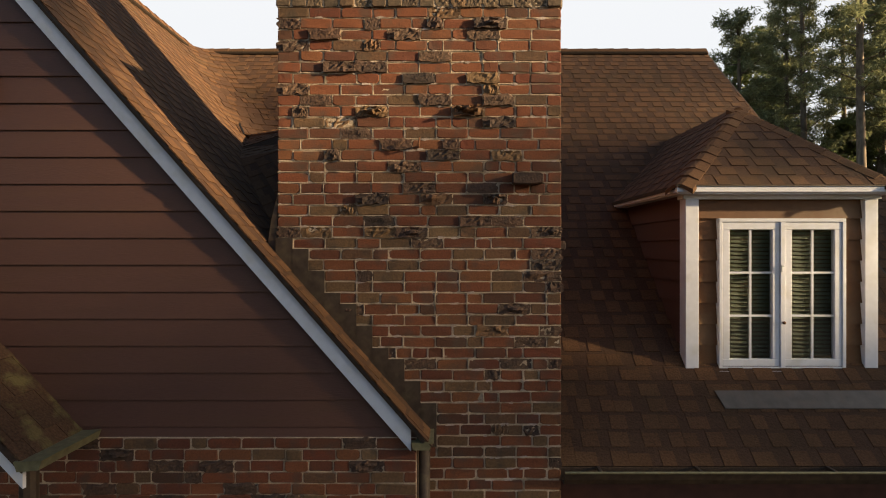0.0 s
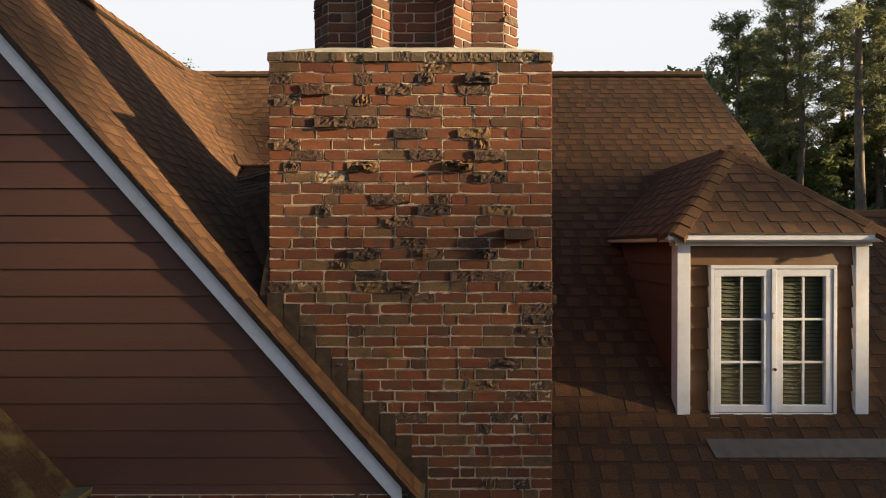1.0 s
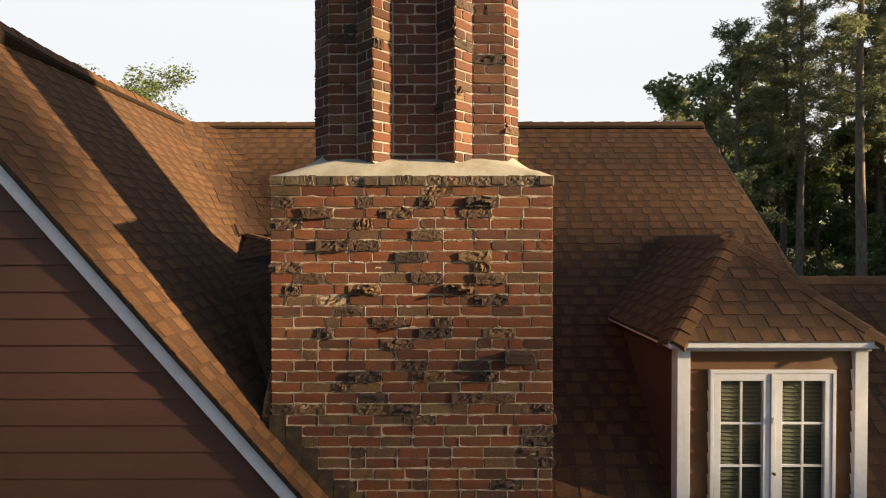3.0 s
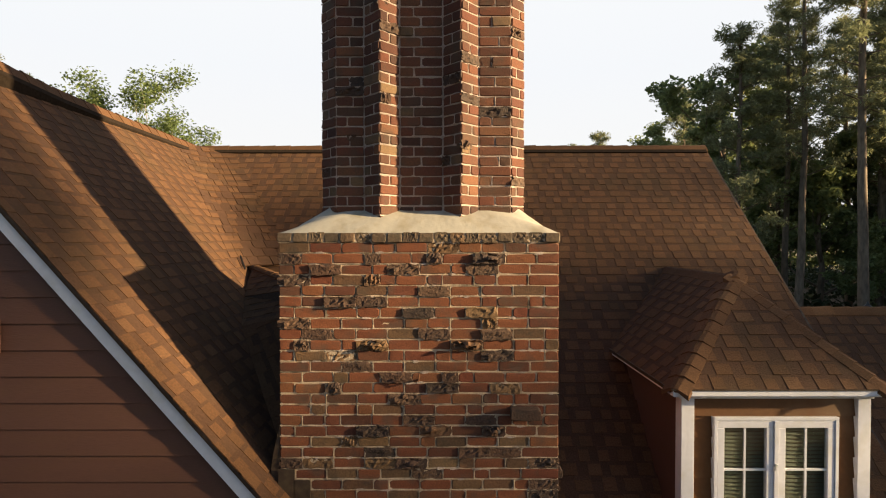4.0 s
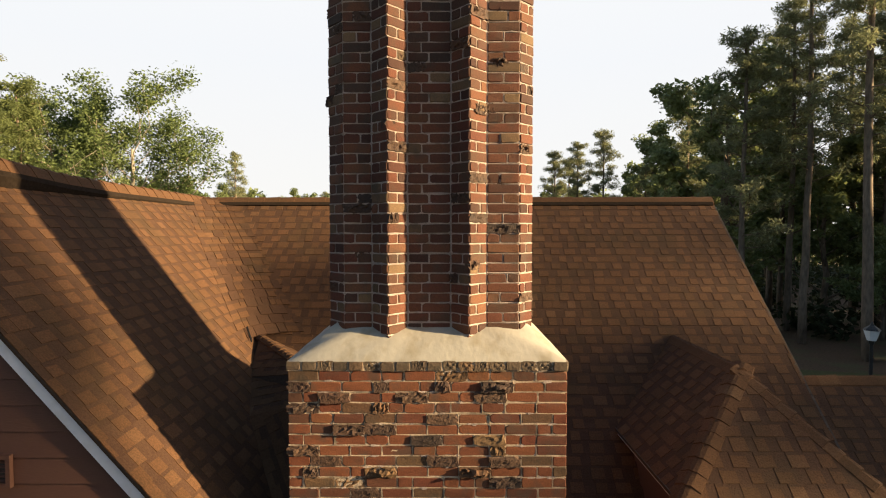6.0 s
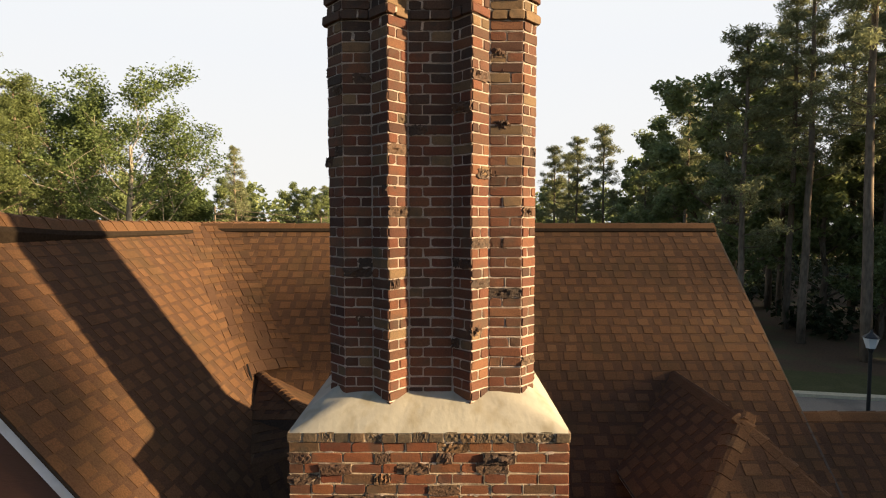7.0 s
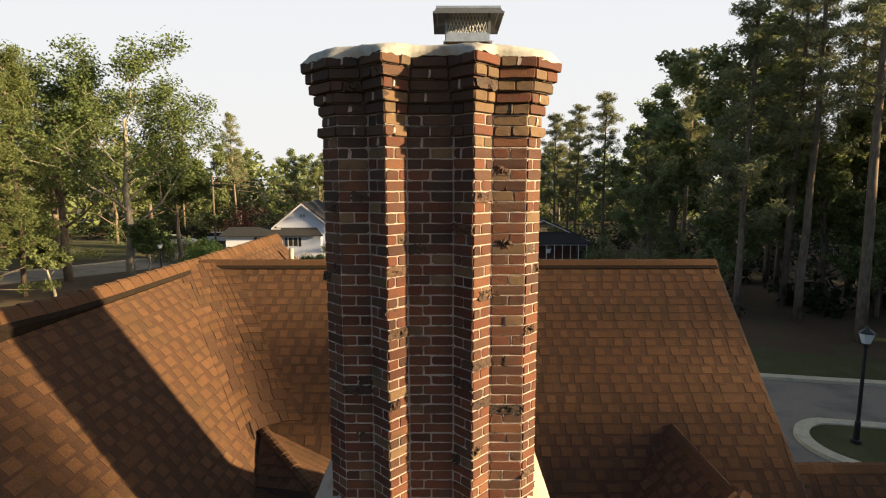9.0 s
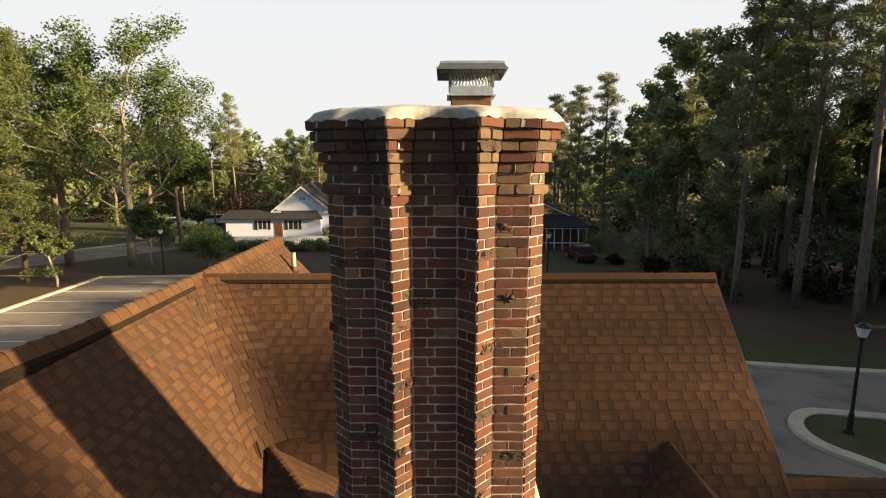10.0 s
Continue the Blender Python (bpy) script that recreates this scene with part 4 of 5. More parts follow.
part("latch", Sheet().box((mid - .022, WYF - .018, 4.42), (mid - .008, WYF - .004, 4.47)).box((mid - .024, WYF - .03, 4.46), (mid - .006, WYF - .01, 4.472)), STEEL, win, "small metal sash latch", bevel=.003)
part("knob", Sheet().tube([(mid, WYF - .03, 4.02), (mid, WYF - .022, 4.02), (mid, WYF - .004, 4.02)], [.008, .013, .008], 10), RUST, win, "small dark knob", smooth=True)
part("room_back", Sheet().box((WX0 - .05, WYF + .09, WZ0 - .05), (WX1 + .05, WYF + .10, WZ1 + .05)), ROOM, win)

# ---- chimney ----
CX0, CX1, CY0, CY1, CZ1 = -1.128, .806, 3.56, 5.09, 6.25
COURSE = .0750
chimney = thing("chimney", "tall old brick chimney with star-shaped stack", "chimney")
base = part("base", Sheet().box((CX0 + .006, CY0 + .0030, 0), (CX1 - .012, CY1, CZ1 - .003)), MORTAR, chimney, "weathered brick chimney base")
# torn and proud bricks: course from the top, place along it, how far they stand out
TORN = [(0, .58, .02), (1, .05, .03), (1, .335, .03), (1, .56, .04), (1, .785, .06), (1, .92, .02), (2, .17, .06), (2, .48, .03), (2, .75, .03),
        (3, .10, .02), (3, .33, .03), (3, .89, .012), (4, .60, .03), (5, .22, .06), (5, .33, .03), (5, .78, .03),
        (6, .45, .04), (6, .52, .02), (6, .70, .05), (7, .10, .04), (7, .74, .03)]
TORN += [(8, .15, .02), (8, .53, .03), (8, .83, .06), (9, .10, .03), (9, .32, .04), (9, .66, .07), (10, .27, .012), (10, .82, .03), (11, .25, .012),
         (12, .38, .03), (12, .62, .03), (13, .21, .05), (13, .55, .04), (13, .78, .03), (14, .42, .02), (16, .16, .03), (16, .49, .03), (16, .71, .02),
         (17, .32, .06), (17, .56, .03), (17, .79, .04), (19, .67, .03), (20, .38, .03), (20, .47, .03)]
r = random.Random(31)
rest, base_lines = collections.defaultdict(Sheet), Sheet()
rs = random.Random(37)
made, k = 0, 0
span = CX1 - CX0
while True:
    z = CZ1 - .036 - k * COURSE
    if z < .04:
        break
    x0 = CX0
    if z < 4.85:
        x0 = min(max(CX0, (3.269 - z) / 1.14 - .14), -.15)
        x0 = CX0 + round((x0 - CX0) / .109) * .109 if x0 > CX0 else CX0
    tears = [(CX0 + span * f, p) for c, f, p in TORN if c == k]
    chance = .0 if k < 18 else (.17 if k < 32 else .11)
    for turn, xx, ya in ((90, CX1, CY0 + .012), (-90, CX0, -CY1)):
        if z > 3.2:
            brick_row(base, rest, ya, ya + CY1 - CY0 - .012, 0, 0, rs, (BRICK, CLINKER, .05), start=(.0985, .2095, .15)[k % 3], quota=0, facing=pose(xx, 0, z, 0, 0, turn))
    made += brick_row(base, rest, x0, CX1, z, CY0, r, (BRICK, CLINKER, chance), start=(.2095, .0985, .15)[(k * 2 + (k // 5)) % 3], quota=max(0, 300 - made), rough=tears,
                      lines=base_lines if z > 3.1 else None, old=.11 if k < 18 else .26, proud_line=.003 if k < 15 else .0065, half=.0034 if k < 15 else .0044)
    k += 1
for key, s in rest.items():
    part("brickwork", s, BY_NAME[key], base)["kind"] = "stuff"
part("mortar_joints", base_lines, MORTAR, base, smooth=True)["kind"] = "stuff"
daub = Sheet()
rd = random.Random(91)
for i in range(170):
    k = rd.randrange(0, 46)
    z = CZ1 - .036 - k * COURSE + COURSE / 2 + rd.uniform(-.004, .004)
    x = rd.uniform(max(CX0 + .04, (3.269 - z) / 1.14 - .05), CX1 - .04)
    wv_, hv_ = rd.uniform(.015, .045), rd.uniform(.005, .010)
    f = [(-1, -.8), (-.2, -1.1), (.7, -.6), (1, .2), (.4, 1), (-.7, .7)]
    f = [(x + a * wv_ * rd.uniform(.6, 1.2), z + c * hv_ * rd.uniform(.6, 1.3)) for a, c in f]
    daub.prism([(px, CY0 - rd.uniform(.0, .003), pz) for px, pz in f], (0, .02, 0))
part("mortar_smear", daub, STACK_MORTAR, base)["kind"] = "stuff"
part("proud_block", brick_sheet(.205, .072, .16, r).mesh("proud_block", CLINKER), None, base).matrix_local = pose(.57, CY0 - .085, 5.075, 0, 0, -3)
part("iron_rod", Sheet().tube([(0, .05, 0), (0, -.05, .006), (0, -.06, .06)], [.007, .007, .006], 6), RUST, base).matrix_local = pose(-.165, CY0, 5.295, 0, 8, 0)
part("brick_stub", brick_sheet(.05, .06, .08, r).mesh("brick_stub", CLINKER), None, base).matrix_local = pose(CX1 + .012, CY0 + .02, 4.625)

# rowlock course of headers under the cement wash
cap = part("header_course", Sheet().box((CX0 - .004, CY0 - .004, CZ1), (CX1 + .004, CY1, CZ1 + .068)), MORTAR, chimney, "weathered course of brick headers")
x = CX0 - .010
r = random.Random(33)
HM = [brick_sheet(.098, .064, .05, r, .006 if i % 3 == 0 else 0).mesh("brick", CAP_BRICK) for i in range(6)]
for i in range(18):
    piece("brick", HM[r.randrange(6)], Matrix.Translation((x + .049, CY0 - .012 + r.uniform(-.006, .004), CZ1 + .034 + r.uniform(-.003, .003))), cap)
    x += .1087
for side, xx in ((90, CX1 + .012), (-90, CX0 - .010)):
    for i in range(14):
        piece("brick", HM[r.randrange(6)], pose(xx, CY0 + .06 + i * .1080, CZ1 + .034, 0, 0, side), cap)


def star(grow=0.0):
    """The stack's plan: a rectangle with triangular ribs, as points in order round it."""
    xl, xr, yf, yb, p, h = -.806, .523, 3.92, 4.73, .135, .135
    ra, rb = -.456, .141
    pts = [(xl, yf), (ra - h, yf), (ra, yf - p), (ra + h, yf), (rb - h, yf), (rb, yf - p), (rb + h, yf), (xr, yf),
           (xr + .115, 4.03), (xr, 4.19), (xr, 4.46), (xr + .115, 4.595), (xr, yb), (rb + h, yb), (rb, yb + p), (rb - h, yb),
           (ra + h, yb), (ra, yb + p), (ra - h, yb), (xl, yb), (xl - p, 4.595), (xl, 4.46), (xl, 4.19), (xl - p, 4.055)]
    if grow:
        n, out = len(pts), []
        for i in range(n):
            a, b, c = (Vector(pts[j % n]) for j in (i - 1, i, i + 1))
            d0, d1 = (b - a).normalized(), (c - b).normalized()
            n0, n1 = Vector((d0.y, -d0.x)), Vector((d1.y, -d1.x))
            q = (n0 + n1)
            q = q / max(q.length_squared / 2, .5)
            out.append(tuple(b + q * grow))
        pts = out
    return pts


FOOT, BAND, TOP = 6.30, 9.255, 9.76
stack = part("flue_shaft", Sheet().prism([(x, y, FOOT) for x, y in star(-.0062)], (0, 0, TOP - FOOT)), STACK_MORTAR, chimney, "ribbed brick chimney stack")
r = random.Random(35)
srest, smear, stack_lines = collections.defaultdict(Sheet), Sheet(), Sheet()
made, k = 0, 0
z = FOOT + .036
while z < TOP - .01:
    grow = 0.0
    if BAND - .01 < z < BAND + .07:
        grow = .022
    elif z > BAND + .13:
        grow = min(.10, .02 * (1 + (z - BAND - .13) // COURSE))
    plan = star(grow)
    if grow:
        # dark bed mortar paints the shadow gaps between corbel courses into the colour
        part("corbel_bed", Sheet().prism([(px, py, z - .037) for px, py in star(grow - .02)], (0, 0, .0745)), SOOT_GAP_MORTAR, stack)
    n = len(plan)
    for i in range(n):
        a, b = Vector(plan[i]), Vector(plan[(i + 1) % n])
        L = (b - a).length
        d = (b - a) / L
        m = Matrix(((d.x, -d.y, 0, a.x), (d.y, d.x, 0, a.y), (0, 0, 1, z), (0, 0, 0, 1)))
        shown = a.y < 4.1 and b.y < 4.1 and d.x > 0.05
        near = a.y < 4.25 and b.y < 4.25 and grow < .01
        if near:
            joint_line(stack_lines, m, (0, 0, .0375), (L, 0, .0375), r, .0042, .002)
            if (a - Vector(plan[i - 1])).cross(b - a) < 0:
                joint_line(stack_lines, m, (.004, .002, -.036), (.004, .002, .036), r, .007, .004)
        odd = (k + i) % 2
        cuts = [0, L]
        deep = .05 + grow
        if L < .3:
            if odd:
                cuts = [0, L * r.choice((.5, .5, .62, .4)), L]
        else:
            cuts = [0]
            first = min(.105 if odd else .21, L * .5)
            q = first
            while q < L - .06:
                cuts.append(q)
                q += .215
            cuts.append(L)
        for c0, c1 in zip(cuts, cuts[1:]):
            wd = round(c1 - c0 - .010, 2 if L > .3 else 3)
            torn = r.random() < (.05 if grow < .03 else .01)
            # front and left faces near the top: soot plus their shade, in the colour
            mat = CLINKER if torn else (SOOT_SHADE_BRICK if d.y < .3 and (grow > .01 or r.random() < (z - 8.2) * .7) and b.x < .2 else
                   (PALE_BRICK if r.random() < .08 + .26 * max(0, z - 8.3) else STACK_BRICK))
            lump = r.choice((.006, .012, .02, .03)) if torn else 0
            dy = r.uniform(-.006, .002) - lump * .4
            if near and c1 < L - .01:
                joint_line(stack_lines, m, (c1, 0, -.034), (c1 + r.uniform(-.003, .003), 0, .034), r, .0042, .002)
            q = m @ Matrix.Translation(((c0 + c1) / 2, dy, r.uniform(-.002, .002))) @ Euler((r.uniform(-.012, .012), r.uniform(-.02, .02), r.uniform(-.03, .03))).to_matrix().to_4x4()
            if z > BAND - .2 and shown and c0 > 0 and r.random() < .5:
                wv_, hv_ = r.uniform(.006, .016), r.uniform(.018, .034)
                put_sheet(smear, Sheet().add([(-wv_, -.004, -hv_), (wv_ * .7, -.004, -hv_ * .8), (wv_, -.004, hv_ * .5), (-wv_ * .4, -.004, hv_), (-wv_, .03, -hv_), (wv_ * .7, .03, -hv_ * .8), (wv_, .03, hv_ * .5), (-wv_ * .4, .03, hv_)],
                          [(0, 1, 2, 3), (0, 4, 5, 1), (1, 5, 6, 2), (2, 6, 7, 3), (3, 7, 4, 0)]), m @ Matrix.Translation((c0, -.003, 0)))
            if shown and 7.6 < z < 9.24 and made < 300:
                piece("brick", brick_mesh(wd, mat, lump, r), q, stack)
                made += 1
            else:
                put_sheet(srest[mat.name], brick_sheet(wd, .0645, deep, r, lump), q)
    z += COURSE
    k += 1
part("mortar_smear", smear, STACK_MORTAR, stack)["kind"] = "stuff"
for mat in (STACK_BRICK, CLINKER, SOOT_SHADE_BRICK, PALE_BRICK):
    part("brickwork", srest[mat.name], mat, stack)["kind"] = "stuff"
for x, y, z, turn in ((-.935, 4.04, 8.22, -50), (-.925, 4.06, 8.90, -50), (-.385, 3.855, 8.49, 45), (-.425, 3.82, 8.0, 45), (.235, 3.86, 8.11, 45), (.30, 3.915, 8.13, 0), (.37, 3.915, 8.47, 0),
                      (.36, 3.915, 7.60, 0), (.40, 3.915, 8.85, 0), (.185, 3.815, 6.97, 45), (.34, 3.915, 8.99, 0), (-.17, 3.915, 8.44, 0), (-.66, 3.915, 7.05, 0)):
    lump = brick_sheet(.105, .066, .06, r, .028).mesh("broken_brick", CLINKER)
    part("broken_brick", lump, None, stack).matrix_local = pose(x, y, z, 0, 0, turn)
part("mortar_joints", stack_lines, STACK_MORTAR, stack, smooth=True)["kind"] = "stuff"

# cement wash round the foot of the stack: a sloped, hand-trowelled collar
s = Sheet()
n, rings = 120, 7
cxm, cym = (CX0 + CX1) / 2, 4.33
for j in range(rings):
    f = j / (rings - 1)
    for i in range(n):
        a = 2 * math.pi * i / n
        dx, dy = math.cos(a), math.sin(a)
        # outer rectangle
        hx0 = (CX1 + .008 - cxm) if dx > 0 else (cxm - CX0 + .006)
        hy0 = (CY1 - cym) if dy > 0 else (cym - CY0 + .008)
        t0 = min(hx0 / max(abs(dx), 1e-6), hy0 / max(abs(dy), 1e-6))
        # inner rectangle
        hx1 = (.58 - cxm) if dx > 0 else (cxm + .87)
        hy1 = .33 if dy > 0 else .36
        t1 = min(hx1 / max(abs(dx), 1e-6), hy1 / max(abs(dy), 1e-6))
        t = t0 + (t1 - t0) * f
        p = Vector((cxm + dx * t, cym + dy * t, CZ1 + .066 + .195 * f ** .9))
        p.z += .008 * noise.noise(p * 6) * (0 if j == 0 else 1) + .004 * noise.noise(p * 25) * (0 if j == 0 else 1)
        s.v.append(tuple(p))
for j in range(rings - 1):
    for i in range(n):
        s.f.append((j * n + i, j * n + (i + 1) % n, (j + 1) * n + (i + 1) % n, (j + 1) * n + i))
part("cement_wash", s, CEMENT, chimney, "pale trowelled cement wash", smooth=True)

# cement crown on top and the flue cap
s = Sheet()
rim = star(.1015)
dense = []
for a, b in zip(rim, rim[1:] + rim[:1]):
    for t in range(6):
        dense.append(Vector(a).lerp(Vector(b), t / 6))
mid = Vector((-.14, 4.325))
n = len(dense)
plans = [dense]
for k in range(5):
    last = plans[-1]
    for _ in range(7):
        last = [(last[i - 1] + last[i] * 2 + last[(i + 1) % n]) / 4 for i in range(n)]
    plans.append(last)
for plan_, f, h in zip(plans, (1.002, 1.006, .998, .965, .6, .25), (-.026, .008, .032, .050, .085, .10)):
    for p in plan_:
        q = mid + (p - mid) * f
        z = TOP + h
        if h < 0:
            z += .022 * noise.noise(Vector((q.x * 3.5, q.y * 3.5, 1))) + .018 * noise.noise(Vector((q.x * 19, q.y * 19, 5)))
        s.v.append((q.x, q.y, z + .010 * noise.noise(Vector((q.x * 6, q.y * 6, h * 30))) + .006 * noise.noise(Vector((q.x * 23, q.y * 23, 3)))))
for j in range(5):
    for i in range(n):
        s.f.append((j * n + i, j * n + (i + 1) % n, (j + 1) * n + (i + 1) % n, (j + 1) * n + i))
s.f.append(tuple(range(5 * n, 6 * n)))
part("cement_crown", s, CROWN, chimney, "cracked pale cement crown", smooth=True)
flue = thing("flue_cap", "galvanised flue cap with mesh sides and hood", "chimney cap", at=(.115, 4.38, TOP + .145))
part("flue_tile", Sheet().box((-.15, -.15, -.12), (.15, .15, .03)), OLD_BRICK, flue, "tan clay flue end", bevel=.008)
part("skirt", Sheet().box((-.16, -.16, .03), (.16, -.153, .098)).box((-.16, .153, .03), (.16, .16, .098)).box((-.16, -.153, .03), (-.153, .153, .098)).box((.153, -.153, .03), (.16, .153, .098)), STEEL, flue)
part("skirt_flange", Sheet().box((-.18, -.18, .03), (.18, .18, .036)), STEEL, flue)
ms = Sheet()
for side in range(4):
    mm = pose(0, 0, 0, 0, 0, 90 * side)
    for i in range(-6, 7):
        for sg in (-1, 1):
            xa, xb = i * .0252, i * .0252 + sg * .05
            xa, xb = max(-.155, min(.155, xa)), max(-.155, min(.155, xb))
            ms.tube([mm @ Vector((xa, -.156, .09)), mm @ Vector((xb, -.156, .235))], [.0028, .0028], 4)
part("mesh_screen", ms, STEEL, flue)
for x in (-.157, .157):
    for y in (-.157, .157):
        part("leg", Sheet().box((x - .01, y - .004, .09), (x + .01, y + .004, .24)), HOOD, flue)
hd = Sheet()
for z0, w0 in ((.196, .256), (.204, .256), (.246, .232), (.254, .228), (.27, .20), (.276, .05)):
    hd.v += [(-w0, -w0, z0 + (.022 if z0 < .2 else 0)), (w0, -w0, z0 + (.022 if z0 < .2 else 0)), (w0, w0, z0), (-w0, w0, z0)]
for j in range(5):
    for i in range(4):
        hd.f.append((j * 4 + i, j * 4 + (i + 1) % 4, j * 4 + 4 + (i + 1) % 4, j * 4 + 4 + i))
hd.f.append((20, 21, 22, 23))
part("hood", hd, HOOD, flue)
part("hood_rim", Sheet().box((-.231, -.233, .247), (.231, -.226, .262)).box((-.233, -.226, .247), (-.226, .226, .262)).box((.226, -.226, .247), (.233, .226, .262)), STEEL, flue, "bright folded hood rim")

# stepped flashing where the gable roof dies into the chimney's face
part("flashing_strip", sloped(CY0 - .0075, CY0 - .003, CX0, -.06, -.06, .11), FLASH, chimney)
for i in range(10):
    x = CX0 - .01 + i * .109
    zt = CZ1 + .0015 - COURSE * round((CZ1 - gable_z(x) - .13) / COURSE)
    part("step_flashing", Sheet().box((x, CY0 - .017, gable_z(x + .125) - .05), (x + .113, CY0 - .010 - .0008 * (i % 2), zt)), FLASH, chimney)
part("side_flashing", Sheet().prism([(CX0 - .004, CY0 + .005, 4.98), (CX0 - .004, CY0 + .005, 4.55), (CX0 - .075, CY0 + .005, 4.6), (CX0 - .05, CY0 + .005, 4.78)], (0, 1.0, 0)), FLASH, chimney)


# ---- trees ----
def leaves(s, centre, radius, count, size, r, squash=.7, slim=1.0):
    """Scatters single leaves, or small sprays of them, through a clump."""
    for _ in range(count):
        d = Vector((r.gauss(0, 1), r.gauss(0, 1), r.gauss(0, 1)))
        d = d.normalized() * radius * (r.random() ** .45)
        d.z *= squash
        p = centre + d
        q = Euler((r.uniform(-1.0, 1.0), r.uniform(-1.0, 1.0), r.uniform(0, 6.28))).to_matrix()
        a, b = size * r.uniform(.6, 1.3), size * r.uniform(.6, 1.3) * slim
        s.add([p + q @ Vector(c) for c in ((-a, 0, 0), (0, -b * .6, .1 * a), (a, 0, 0), (0, b * .6, .1 * a))], [(0, 1, 2, 3)])


def limb(s, p, way, length, rad, r, tips, depth=0, droop=0.0):
    """A limb that bends, tapers and forks; its ends go into tips."""
    pts, radii, d, k = [p], [rad], way.normalized(), 4
    for i in range(k):
        d = (d + Vector((r.uniform(-.22, .22), r.uniform(-.22, .22), r.uniform(-.08, .2) - droop))).normalized()
        pts.append(pts[-1] + d * length / k)
        radii.append(rad * (1 - .17 * (i + 1)))
    s.tube(pts, radii, 5 if depth else 6)
    if depth < 2:
        for i in range(3 if depth == 0 else 2):
            b = pts[2 + (i % 3)]
            side = Vector((r.uniform(-1, 1), r.uniform(-1, 1), r.uniform(-.1, .7)))
            limb(s, b, (d * .7 + side).normalized(), length * r.uniform(.45, .65), rad * .5, r, tips, depth + 1, droop)
    tips.append((pts[-1], depth))
    tips.append((pts[-2], depth))


def broad_tree(name, at, height, spread, seed, leaf, bark, bare=.35, clump=150, size=.17, lean=0.0, label="", group="trees by the street", fill=1.0):
    r = random.Random(seed)
    t = thing(name, label, "tree", group, at=at)
    s, tips = Sheet(), []
    pts, radii = [Vector((0, 0, -.1))], [height * .021]
    for i in range(1, 8):
        f = i / 7
        pts.append(Vector((lean * height * f * f + r.uniform(-.15, .15), r.uniform(-.15, .15), height * .78 * f)))
        radii.append(height * .021 * (1 - .72 * f) + .02)
    s.tube(pts, radii, 9)
    for i in range(int(11 * fill)):
        f = bare + (1 - bare) * (i + r.random()) / int(11 * fill)
        j = min(6, int(f * 7))
        p = pts[j].lerp(pts[j + 1], f * 7 - j)
        a = i * 2.4 + r.uniform(-.5, .5)
        limb(s, p, Vector((math.cos(a), math.sin(a), .35 + .8 * f)), spread * (1.05 - .45 * f) * r.uniform(.8, 1.15), height * .0075 * (1.3 - f), r, tips)
    part("trunk", s, bark, t, smooth=True)
    c = Sheet()
    tips += [(pts[j] + Vector((r.uniform(-.8, .8), r.uniform(-.8, .8), r.uniform(-.5, .8))), 0) for j in (5, 6, 6, 7, 7, 7)]
    for p, depth in tips:
        if r.random() < .9:
            leaves(c, p, spread * r.uniform(.10, .2), int(clump * r.uniform(.5, 1.2)), size, r)
    part("crown", c, leaf, t)
    return t


def pine_tree(name, at, height, seed, leaf, first=.45, spread=2.6, count=32, tuft=44, label="", group="pines of the wood", bark=BARK):
    r = random.Random(seed)
    t = thing(name, label, "pine tree", group, at=at)
    s, c = Sheet(), Sheet()
    pts = [Vector((0, 0, -.1))]
    for i in range(1, 9):
        pts.append(Vector((pts[-1].x + r.uniform(-.12, .12), pts[-1].y + r.uniform(-.12, .12), height * i / 8)))
    s.tube(pts, [height * .0115 * (1 - .085 * i) for i in range(9)], 8)
    for i in range(count):
        f = first + (.99 - first) * (i + r.random()) / count
        j = min(7, int(f * 8))
        p = pts[j].lerp(pts[j + 1], f * 8 - j)
        a = i * 2.4 + r.uniform(-.6, .6)
        L = spread * r.uniform(.45, 1.1) * (1.05 - .75 * ((f - first) / (1 - first)) ** 1.5)
        d = Vector((math.cos(a), math.sin(a), r.uniform(-.12, .35)))
        q, w = [p], d
        for _ in range(3):
            w = (w + Vector((r.uniform(-.2, .2), r.uniform(-.2, .2), r.uniform(-.05, .22)))).normalized()
            q.append(q[-1] + w * L / 3)
        s.tube(q, [.045, .035, .025, .012], 5)
        for b in (q[1].lerp(q[2], .5), q[2], q[2].lerp(q[3], .6), q[3]):
            for _ in range(2):
                e = b + Vector((r.uniform(-.45, .45), r.uniform(-.45, .45), r.uniform(-.1, .35)))
                leaves(c, e, r.uniform(.35, .62), tuft, .17, r, .75, .42)
    part("trunk", s, bark, t, smooth=True)
    part("crown", c, leaf, t)
    return t


def shrub(name, at, radius, high, seed, leaf, label, count=1500, group=""):
    r = random.Random(seed)
    t = thing(name, label, "bush", group, at=at)
    s = Sheet()
    for i in range(7):
        a = i * .9
        s.tube([(0, 0, 0), (math.cos(a) * radius * .3, math.sin(a) * radius * .3, high * .4), (math.cos(a) * radius * .6, math.sin(a) * radius * .6, high * .8)], [.04, .03, .012], 5)
    part("stems", s, BARK, t)
    c = Sheet()
    for i in range(16):
        p = Vector((r.uniform(-.7, .7) * radius, r.uniform(-.7, .7) * radius, high * r.uniform(.2, .85)))
        leaves(c, p, radius * .42, count // 16, .13, r, .8)
    part("crown", c, leaf, t)
    return t


TALL_BROAD = "tall leafy tree with pale trunk in evening sun"
